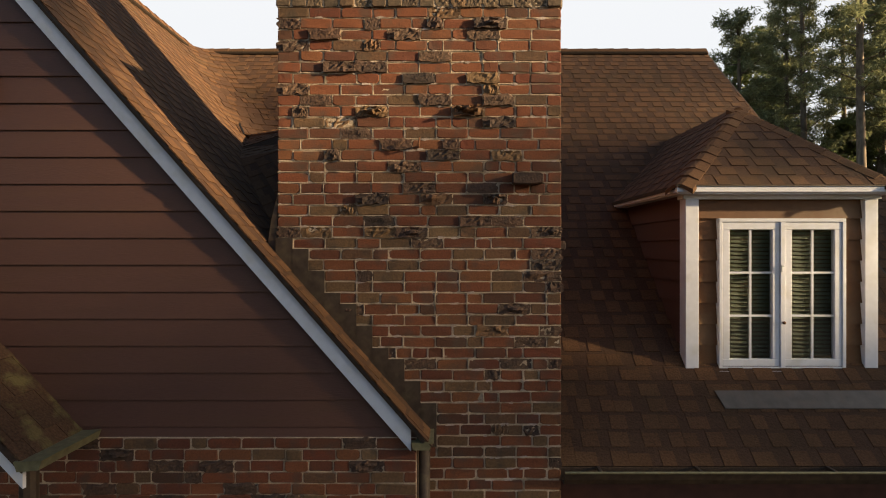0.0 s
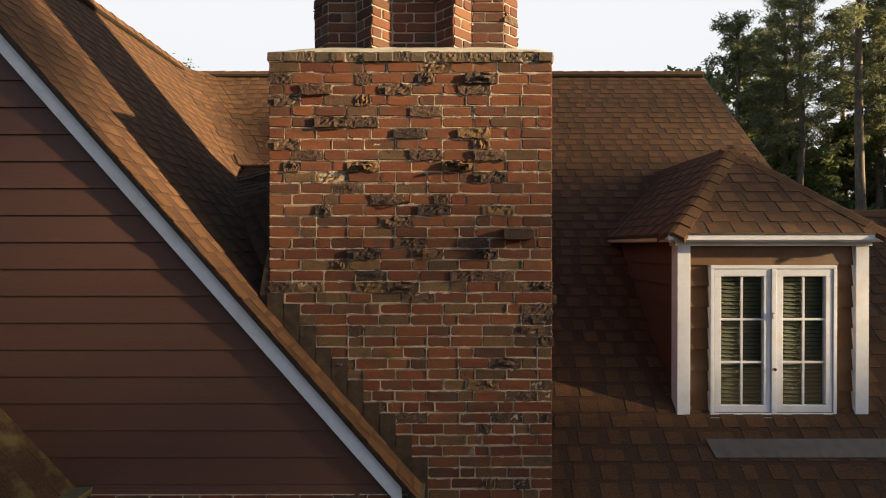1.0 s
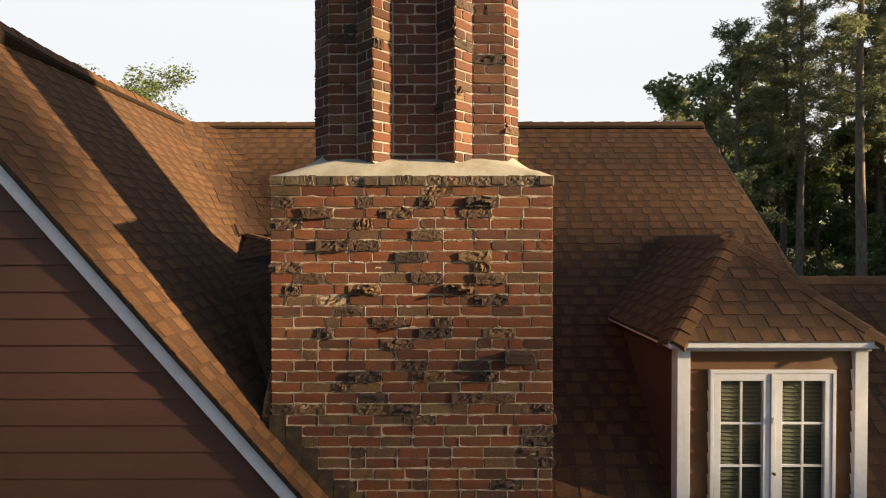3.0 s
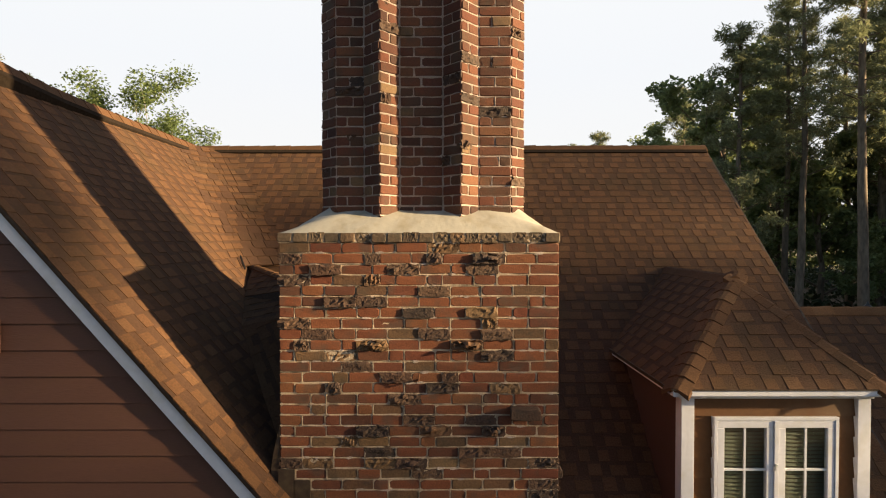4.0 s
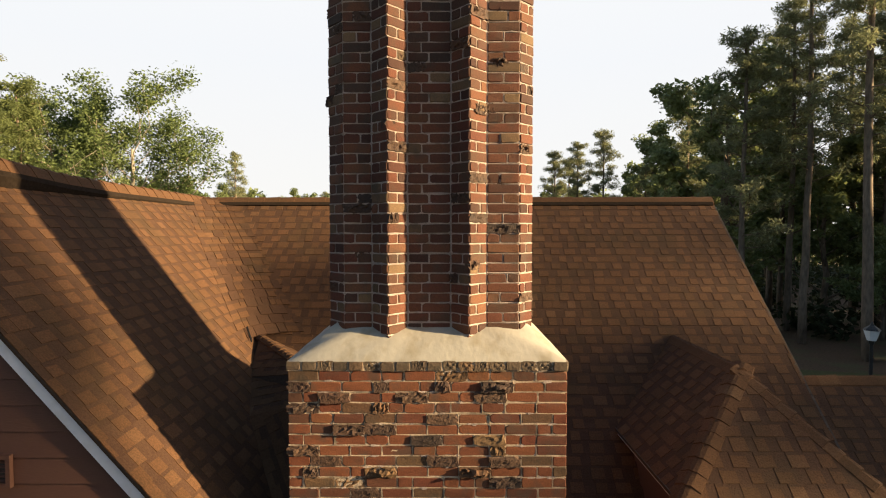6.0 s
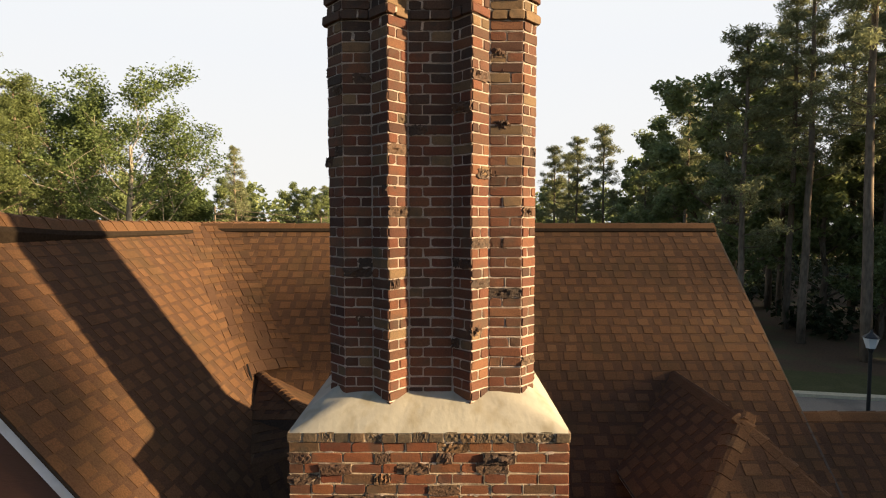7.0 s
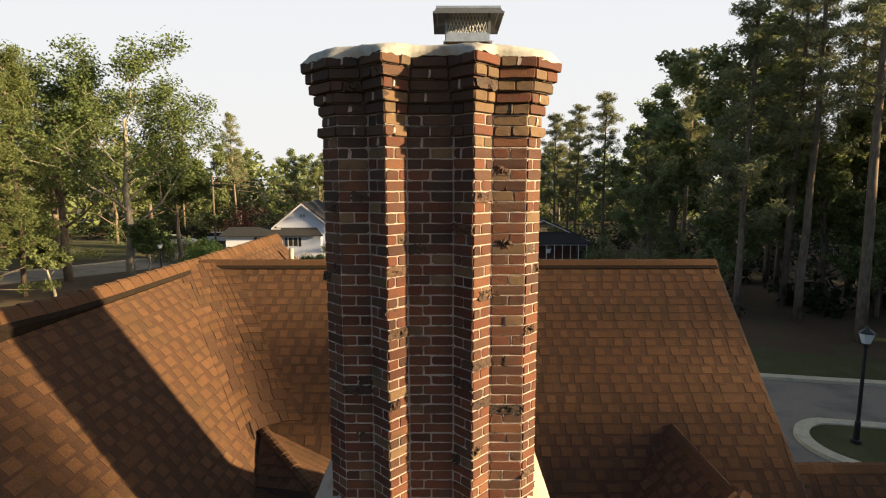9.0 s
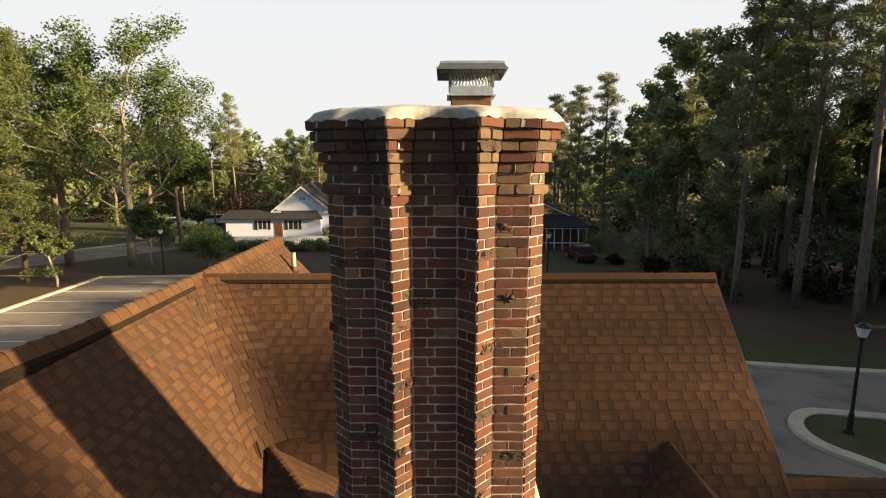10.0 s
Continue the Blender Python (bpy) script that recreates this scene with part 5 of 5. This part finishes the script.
# tall trees beyond the parking lot
broad_tree("oak_tree", (-28.6, 47.0, 0), 18.6, 8.6, 101, LEAF, PALE_BARK, .33, 84, .155, .03, TALL_BROAD, fill=1.3)
broad_tree("oak_tree", (-34.5, 47.2, 0), 18.8, 7.2, 102, LEAF, BARK, .3, 72, .155, -.02, "leafy tree with dark trunk by the street")
broad_tree("oak_tree", (-41.0, 55.0, 0), 20, 7.0, 103, LEAF_DARK, BARK, .3, 80, .19, .0, "shaded leafy tree behind the parking lot")
broad_tree("oak_tree", (-29.5, 57.5, 0), 12, 4.6, 104, LEAF, BARK, .5, 90, .18, .0, "lower leafy tree beside the lot")
pine_tree("pine_tree", (-33.2, 40.5, 0), 18.5, 105, NEEDLE_WARM, .12, 4.4, 64, 44, "dense pine in warm sunlight beside the lot", "pines by the lot")
pine_tree("pine_tree", (-41.5, 46.0, 0), 24.5, 106, NEEDLE, .3, 3.4, 46, 40, "tall dark pine behind the lot", "pines by the lot")
pine_tree("pine_tree", (-32.4, 36.6, 0), 15.5, 107, NEEDLE_WARM, .08, 4.2, 60, 44, "bushy pine beside the lot", "pines by the lot")
pine_tree("pine_tree", (-34.0, 85.0, 0), 19.7, 108, NEEDLE, .42, 2.6, 30, 36, "lone slender pine far behind houses", "far pines")
broad_tree("young_tree", (-26.6, 46.5, 0), 5.2, 2.0, 109, LEAF, PALE_BARK, .4, 60, .13, .0, "slim young tree beside the street", "young trees")
broad_tree("young_tree", (-29.6, 38.8, 0), 4.8, 1.5, 110, LEAF_DARK, PALE_BARK, .5, 40, .12, -.14, "slim staked young tree at the lot", "young trees")
shrub("leafy_bush", (-21.0, 45.6, 0), 2.1, 4.0, 111, LEAF_BRIGHT, "tall bright green bush beside the lot", 4200)
shrub("maple_bush", (-25.2, 66.6, 0), 3.4, 6.1, 112, LEAF_RED, "dark red-leaved tree beside the white house", 2600)
for i in range(11):
    shrub("hedge_bush", (-27.5 + 1.75 * i, 55.2 + .25 * (i % 2), 0), 1.15, .95 + .08 * (i % 3), 200 + i, LEAF_DARK, "clipped dark hedge plant before the fence", 900, "hedge before the fence")
for i, (x, y, rad, hi) in enumerate(((-33.5, 61.5, 2.0, 2.6), (-47, 62, 3.2, 4.0), (-43, 71, 3.0, 4.2), (-36.5, 66.5, 2.4, 3.0), (-31, 82, 3.5, 5.5), (-24, 84, 3.8, 6.0), (-17, 86, 3.6, 6.2), (-40, 84, 3.4, 5.0), (8, 72, 2.5, 3.6), (16, 54, 1.8, 2.4), (19, 49, 1.8, 2.6), (14.5, 66, 2.4, 3.2), (23, 57, 2.2, 3.0), (27, 50, 2.4, 3.2), (21, 45, 2.0, 2.6), (17.5, 60, 2.2, 3.0))):
    shrub("far_bush", (x, y, 0), rad, hi, 230 + i, LEAF if i < 7 else LEAF_DARK, "rounded green bush among houses", 1100, "far bushes")
for i, (x, y, rad, hi) in enumerate(((-13.2, 60.6, 1.1, 2.1), (-29.5, 60.5, 1.8, 2.6), (-31.5, 58.5, 1.6, 2.0))):
    shrub("garden_bush", (x, y, 0), rad, hi, 120 + i, LEAF_DARK, "dark green garden bush near the fence", 1100, "garden bushes")
# woods on the other side of the street: a few grown trees, repeated
p1 = pine_tree("pine_tree", (23.2, 28.6, 0), 25.5, 131, NEEDLE, .48, 3.2, 34, 44, "tall straight pine with a bare trunk")
p2 = pine_tree("pine_tree", (27.6, 31.2, 0), 27.0, 132, NEEDLE, .42, 3.4, 38, 44, "tall straight pine with a bare trunk")
p3 = pine_tree("pine_tree", (19.2, 34.0, 0), 20.0, 133, NEEDLE, .3, 3.0, 40, 44, "tall straight pine with a bare trunk")
b1 = broad_tree("wood_tree", (22.2, 41.5, 0), 21.0, 6.2, 134, LEAF_DARK, BARK, .2, 66, .24, .0, "dark leafy tree at the edge of the wood", "trees of the wood")
b2 = broad_tree("wood_tree", (27.5, 38.0, 0), 12.0, 5.0, 135, LEAF_DARK, BARK, .15, 66, .24, .0, "dark leafy tree at the edge of the wood", "trees of the wood")
r = random.Random(41)
for src, spots in ((p1, ((30.5, 36.5, .95), (34, 33, 1.02), (24.5, 37.5, .9), (38, 40, 1.0), (31, 27, .98), (40, 33, 1.0))),
                   (p2, ((22.6, 33.0, .88), (33.5, 43, .95), (36.5, 29.5, .96), (28.5, 46, .9), (42, 38, 1.0))),
                   (p3, ((30.4, 36.2, 1.05), (27.5, 43, 1.05), (17.6, 71, .92), (20.5, 68, .98), (15.2, 73, .86), (25.5, 56, 1.05), (18.0, 77, .9), (23.5, 62, .72), (-36, 92, .7), (-22, 95, .72), (-44, 88, .8))),
                   (b1, ((33, 60, 1.05), (27.2, 62.5, 1.0), (17.2, 44.0, .5), (29, 66, .8), (-15, 98, .75), (-28, 99, .7), (-41, 100, .8), (-52, 92, .9), (-7, 98, .8), (4, 99, .8), (-21, 88, .62))),
                   (b2, ((33, 41, 1.0), (38, 36, .9), (28.5, 34.0, .55), (35, 31, .6), (20.0, 37.0, .55), (12, 96, 1.0), (20, 92, 1.1), (-34, 78, .6), (-48, 76, 1.0), (-56, 66, 1.1), (-52, 54, 1.1), (30, 78, 1.2), (38, 62, 1.2)))):
    for x, y, f in spots:
        copy_thing(src, Matrix.LocRotScale((x, y, 0), Euler((0, 0, r.uniform(0, 6.28))), (f, f, f * r.uniform(.94, 1.06))))
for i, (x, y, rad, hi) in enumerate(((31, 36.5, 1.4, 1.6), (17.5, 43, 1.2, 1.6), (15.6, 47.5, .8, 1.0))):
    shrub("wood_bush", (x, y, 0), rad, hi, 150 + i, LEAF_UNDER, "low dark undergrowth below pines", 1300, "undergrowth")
wv = Vector((ca, sa, 0))
pv = Vector((-sa, ca, 0))


def shade_spot(c, dist):
    p = wv * dist + pv * c
    return p.x, p.y, 0


# distant woods that close the horizon all round
far = Sheet()
rf = random.Random(77)
for i in range(420):
    a = 2 * math.pi * (i + rf.random()) / 420
    ahead = math.sin(a) > .45
    dist = rf.uniform(100, 135) if ahead else rf.uniform(46, 64)
    top = rf.uniform(9, 15.5) if ahead else rf.uniform(8, 13)
    if not ahead and abs(a - radians(SUN_AZ)) % 6.283 < 1.05 or abs(a - 6.283 - radians(SUN_AZ)) < 1.05:
        top = rf.uniform(5, 8)
    c = Vector((dist * math.cos(a), 10 + dist * math.sin(a), 0))
    h = top
    while h > 0:
        rad = rf.uniform(2.2, 3.8)
        leaves(far, c + Vector((rf.uniform(-1.5, 1.5), rf.uniform(-1.5, 1.5), h - rad * .6)), rad, 70, .75, rf, .8)
        h -= rad * 1.1
# the wood goes on beyond the street and keeps the low sun off its near edge
for i in range(52):
    dist, c = rf.uniform(56, 62) if i % 2 else rf.uniform(66, 74), 27 + 1.08 * i
    if rf.random() < .1 or 52 < c < 55:
        continue
    p = shade_spot(c, dist)
    h = rf.uniform(18, 21.5) if c < 50 else rf.uniform(20, 25)
    while h > 0:
        rad = rf.uniform(2.2, 3.4)
        leaves(far, Vector(p) + Vector((rf.uniform(-1.2, 1.2), rf.uniform(-1.2, 1.2), h - rad * .6)), rad, 72, .7, rf, .85)
        h -= rad * 1.05
woods = part("far_woods", far, LEAF_DARK)
tagged(woods, "distant dark green woods round the place", "woods", kind="stuff")
arc = Sheet()
for i in range(41):
    a = radians(90 - 80 + 160 * i / 40)
    arc.v += [(1000 * math.cos(a), 1000 * math.sin(a), -40), (1000 * math.cos(a), 1000 * math.sin(a), 900)]
arc.f = [(2 * i, 2 * i + 1, 2 * i + 3, 2 * i + 2) for i in range(40)]
drop = part("backdrop", arc, haze)
tagged(drop, "pale hazy evening sky", "sky", kind="structure")
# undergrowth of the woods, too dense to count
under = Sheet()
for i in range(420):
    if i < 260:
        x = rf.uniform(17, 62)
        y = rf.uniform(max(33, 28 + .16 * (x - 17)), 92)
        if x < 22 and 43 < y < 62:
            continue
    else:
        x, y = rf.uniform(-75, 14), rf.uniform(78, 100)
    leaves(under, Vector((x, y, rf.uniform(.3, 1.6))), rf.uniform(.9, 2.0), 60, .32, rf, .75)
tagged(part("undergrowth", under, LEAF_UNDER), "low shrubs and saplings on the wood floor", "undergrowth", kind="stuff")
# trees across the street on the sunny side, whose tops shade the lower walls
SLOPE = math.tan(radians(SUN_EL))


def shade_tree(c, dist, tops, seed, twigs=(), airy=-99, airy_c=0.0):
    """A broad tree whose clumps reach given heights (as seen along the sun's rays at the house); twigs stand free above it."""
    r = random.Random(seed)
    at = Vector(shade_spot(c, dist))
    t = thing("street_tree", "dense broad tree across the street", "tree", "trees across the street", at=at)
    s, cr = Sheet(), Sheet()
    hmax = max(h for _, h, _ in tops) + SLOPE * dist
    s.tube([(0, 0, -.1), (.1, 0, hmax * .4), (0, .1, hmax * .8)], [.35, .28, .1], 9)
    for cc, h, rad in tops:
        p = pv * (cc - c) + Vector((0, 0, h + SLOPE * dist - rad))
        s.tube([(0, 0, hmax * .35), p * .6 + Vector((0, 0, hmax * .12)), p], [.12, .08, .03], 5)
        leaves(cr, p, rad, int(420 * rad * rad) + 60, .2, r, 1.0)
        q = p.copy()
        while q.z > 3.5:
            q = q - Vector((0, 0, rad * 1.1))
            thin = .2 if q.z - SLOPE * dist < airy and cc > airy_c else 1
            leaves(cr, q, rad * 1.05, int((300 * rad * rad + 60) * thin), .26 if thin == 1 else .2, r, 1.0)
    for cc, h, rad, count in twigs:
        p = pv * (cc - c) + Vector((0, 0, h + SLOPE * dist))
        s.tube([(0, 0, hmax * .6), p * .5 + Vector((0, 0, hmax * .3)), p], [.09, .05, .015], 5)
        leaves(cr, p, rad, count, .16, r, .8)
    part("trunk", s, BARK, t, smooth=True)
    part("crown", cr, LEAF_DARK, t)
    return t


shade_tree(1.0, 34, [(-3.2, 5.0, 1.6), (-1.6, 5.6, 1.3), (-.2, 5.5, 1.1), (1.0, 5.6, 1.0), (1.7, 4.4, .4)], 61,
           [(cc, hh, .6, 46) for cc in (1.3, 1.9, 2.5, 3.0) for hh in (7.5, 8.1, 8.7, 9.3)]
           + [(cc, 2.9 + .42 * j, .42, 24 if j < 3 else (36 if j < 5 else 12)) for cc in (2.0, 2.45, 2.9) for j in range(7)]
           + [(cc, 2.9 + .42 * j, .42, 24 if j < 4 else 19) for cc in (3.35, 3.8) for j in range(7)]
           + [(cc, 7.1 + .4 * j, .45, 20) for cc in (2.0, 2.5, 2.85, 3.15) for j in range(5)])
shade_tree(7.6, 36, [(4.15, 4.3, .35), (4.8, 3.3, .5), (5.45, 5.7, .4), (5.9, 5.4, .5), (6.5, 4.9, .5), (7.1, 4.8, .5), (7.9, 4.9, .7), (8.8, 5.0, 1.0)], 62,
           [(5.8, 6.55, .32, 64), (6.0, 6.85, .34, 72), (6.25, 7.12, .36, 76), (6.5, 7.38, .36, 64), (6.72, 7.66, .36, 26), (6.12, 7.15, .28, 34), (6.4, 7.5, .28, 30),
            (4.85, 5.0, .3, 12), (6.05, 5.5, .32, 60), (6.1, 5.85, .3, 50), (6.35, 5.62, .28, 50), (6.6, 5.6, .24, 40), (6.8, 5.6, .2, 24)] + [(4.3 + .3 * i, 2.3 + .4 * j, .4, 40) for i in range(4) for j in range(3)] + [(4.6 + .3 * i, 4.6 + .35 * j, .4, 13) for i in range(3) for j in range(3)] + [(6.8 + .4 * i, 5.4 + .4 * i + .42 * j, .75, 14) for i in range(6) for j in range(4)])
shade_tree(12.5, 38, [(10.2, 5.7, 1.3), (12, 6.6, 1.5), (14, 6.4, 1.6), (16, 6.0, 1.8)], 63)
shade_tree(21, 42, [(18.5, 7.0, 1.8), (21, 8.5, 2.0), (23.5, 7.5, 1.9)], 64)
shade_tree(28, 44, [(26, 8.0, 1.9), (28.5, 8.5, 2.0), (31, 7.0, 1.9)], 65)


# ---- street furniture and far houses ----
def street_lamp(at, group="street lamps"):
    t = thing("street_lamp", "black post lamp with clear glass lantern", "street lamp", group, at=at)
    part("post", Sheet().tube([(0, 0, 0), (0, 0, .12), (0, 0, .14), (0, 0, .75), (0, 0, .8), (0, 0, 3.4)], [.16, .15, .095, .085, .06, .05], 10), BLACK, t)
    part("collar", Sheet().tube([(0, 0, 3.36), (0, 0, 3.45), (0, 0, 3.5)], [.06, .09, .12], 8), BLACK, t)
    g = Sheet().tube([(0, 0, 3.5), (0, 0, 3.84)], [.13, .23], 6)
    part("lantern_glass", g, FROST, t, "frosted lantern glass")
    part("roof", Sheet().tube([(0, 0, 3.84), (0, 0, 3.9), (0, 0, 4.0), (0, 0, 4.12)], [.25, .2, .07, .012], 8), BLACK, t)
    return t


FROST = material("frosted_glass", steps((.6, .62, .62), (.7, .72, .72)), rough=.35, grain=10, bump=0, amount=.04, spec=.6)
lamp = street_lamp((13.93, 17.04, .1))
for x, y in ((-23.7, 43.1), (7.95, 40.2)):
    copy_thing(lamp, Matrix.Translation((x, y, 0)))


def simple_window(parent, x, z, w, h, y, mat=BLACK, rim=WHITE):
    wn_ = part("window", Sheet().box((x - w / 2, y - .03, z), (x + w / 2, y, z + h)), mat, parent)
    fr = Sheet().box((x - w / 2 - .07, y - .05, z - .07), (x + w / 2 + .07, y - .001, z)).box((x - w / 2 - .07, y - .05, z + h), (x + w / 2 + .07, y - .001, z + h + .07))
    fr.box((x - w / 2 - .07, y - .05, z), (x - w / 2, y - .001, z + h)).box((x + w / 2, y - .05, z), (x + w / 2 + .07, y - .001, z + h)).box((x - .03, y - .045, z), (x + .03, y - .031, z + h))
    part("window_frame", fr, rim, wn_)


white_house = thing("white_house", "white clapboard cottage with gable and grey roof", "house", at=(-17.5, 64, 0))
white_house.rotation_euler = (0, 0, radians(1))
part("wall", Sheet().prism([(-3.2, 0, 0), (3.2, 0, 0), (3.2, 0, 3.75), (0, 0, 6.35), (-3.2, 0, 3.75)], (0, 9, 0)), CLAP, white_house)
for k in range(14):
    zz = .2 + .26 * k
    part("board", Sheet().box((-3.2, -.015, zz), (3.2, -.001, zz + .012)), CLAP, white_house)
for sg in (-1, 1):
    part("roof", Sheet().prism([(0, -.4, 6.55), (sg * 3.75, -.4, 3.5), (sg * 3.75, -.4, 3.36), (0, -.4, 6.38)], (0, 9.8, 0)), SLATE, white_house)
    part("bargeboard", Sheet().prism([(0, -.43, 6.42), (sg * 3.75, -.43, 3.37), (sg * 3.75, -.43, 3.16), (0, -.43, 6.18)], (0, .03, 0)), WHITE, white_house)
    part("return", Sheet().box((min(sg * 2.6, sg * 3.7), -.4, 3.12), (max(sg * 2.6, sg * 3.7), -.02, 3.34)), WHITE, white_house)
simple_window(white_house, -.17, 4.7, .22, .34, -.002)
simple_window(white_house, .25, 4.7, .22, .34, -.002)
side = part("side_wing", Sheet().box((-9.0, -1.2, 0), (2.4, -.02, 2.55)), CLAP, white_house)
part("roof", Sheet().prism([(-9.6, -1.7, 2.5), (2.8, -1.7, 2.5), (1.6, .2, 3.4), (-9.0, .2, 3.4)], (0, 0, .12)), SLATE, white_house)
for x, w in ((-.9, 1.1), (-4.6, 1.0)):
    simple_window(white_house, x, 1.3, w, 1.0, -1.21)
for x in (-1.72, -.08, -5.4, -3.8):
    part("shutter", Sheet().box((x - .16, -1.26, 1.25), (x + .16, -1.205, 2.35)), BLACK, white_house)
part("door", Sheet().box((-3.1, -1.25, 0), (-2.2, -1.205, 2.05)), TAN, white_house)
fence = thing("picket_fence", "white picket fence before the cottage", "fence", at=(-22.0, 58.5, 0))
pk = Sheet().prism([(-.06, 0, .05), (.06, 0, .05), (.06, 0, 1.0), (0, 0, 1.12), (-.06, 0, 1.0)], (0, .02, 0)).mesh("picket", WHITE)
for i in range(98):
    piece("picket", pk, Matrix.Translation((-8.6 + i * .2, (i * .2 - 8.6) * -.02, 0)), fence)
for zz in (.3, .78):
    part("rail", Sheet().box((-8.7, .03, zz), (11.0, .06, zz + .08)), WHITE, fence)
dark_house = thing("dark_house", "dark house with white-trimmed porch windows", "house", at=(11.0, 57.0, 0))
part("wall", Sheet().box((-6, 0, 0), (3.4, 8, 2.7)), DARK_WALL, dark_house)
for sg, nm in ((-1, "roof"), (1, "roof")):
    part(nm, Sheet().prism([(-.4, -.5, 5.0), (sg * 5.0 - .4, -.5, 2.75), (sg * 5.0 - .4, -.5, 2.6), (-.4, -.5, 4.85)], (0, 9, 0)), SLATE, dark_house)
    part("bargeboard", Sheet().prism([(-.4, -.53, 4.88), (sg * 5.0 - .4, -.53, 2.63), (sg * 5.0 - .4, -.53, 2.5), (-.4, -.53, 4.74)], (0, .03, 0)), WHITE, dark_house)
part("porch_roof", Sheet().prism([(-1.5, -2.2, 2.4), (4.6, -2.2, 2.4), (2.6, -.4, 3.5), (-1.5, -.4, 3.5)], (0, 0, .1)), SLATE, dark_house)
for i in range(7):
    part("porch_post", Sheet().box((-1.2 + i * .85, -2.1, 0), (-1.12 + i * .85, -2.02, 2.38)), WHITE, dark_house)
for zz in (.75, 2.3):
    part("porch_rail", Sheet().box((-1.2, -2.09, zz), (4.0, -2.03, zz + .09)), WHITE, dark_house)


def car(name, at, turn, paint, label):
    t = thing(name, label, "car", "parked cars", at=at)
    t.rotation_euler = (0, 0, radians(turn))
    b = Sheet()
    lower = [(-2.2, .35), (-2.25, .75), (-2.05, .95), (-1.0, 1.02), (1.05, 1.0), (2.0, .88), (2.25, .65), (2.2, .35)]
    b.prism([(x, -.85, z) for x, z in lower], (0, 1.7, 0))
    part("body", b, paint, t, bevel=.05)
    part("cabin", Sheet().prism([(-1.9, -.75, .97), (-1.5, -.7, 1.5), (.2, -.7, 1.52), (1.05, -.75, .98)], (0, 1.5, 0)), BLACK, t, bevel=.05)
    part("roof_panel", Sheet().box((-1.45, -.68, 1.5), (.15, .68, 1.55)), paint, t, bevel=.03)
    for x in (-1.4, 1.4):
        for y in (-.82, .66):
            wh = part("wheel", Sheet().tube([(x, y, .33), (x, y + .18, .33)], [.33, .33], 16), TYRE, t)
            part("rim", Sheet().tube([(x, y - .01 if y < 0 else y + .17, .33), (x, y + .01 if y < 0 else y + .19, .33)], [.2, .2], 12), STEEL, wh)
    for y in (-.6, .6):
        part("headlight", Sheet().box((2.15, y - .16, .62), (2.26, y + .16, .76)), FROST, t, bevel=.02)
    return t


car("parked_car", (12.9, 49.5, 0), 95, CAR_PAINT, "dark red car parked before a house")
car("parked_car", (-38.0, 74.0, 0), 10, CAR_WHITE, "white car parked far up the street")
car("parked_car", (-33.5, 78.0, 0), 5, CAR_WHITE, "pale car parked far up the street")
car("parked_car", (24.5, 20.4, .02), -8, BLACK, "dark car on the street")
pole = thing("power_pole", "weathered wooden power pole with wires", "power pole", at=(-33.6, 76, 0))
part("post", Sheet().tube([(0, 0, 0), (0, 0, 9.9)], [.16, .11], 9), WIRE, pole)
for zz in (9.6, 8.7):
    part("crossarm", Sheet().box((-1.0, -.06, zz), (1.0, .06, zz + .12)), WIRE, pole)
for j, zz in enumerate((9.75, 9.0, 8.2)):
    pts = [Vector((0, 0, zz)).lerp(Vector((30, 12, zz - .4)), q / 12) - Vector((0, 0, 1.2 * math.sin(math.pi * q / 12))) for q in range(13)]
    part("wire", Sheet().tube(pts, [.035] * 13, 4), WIRE, pole)
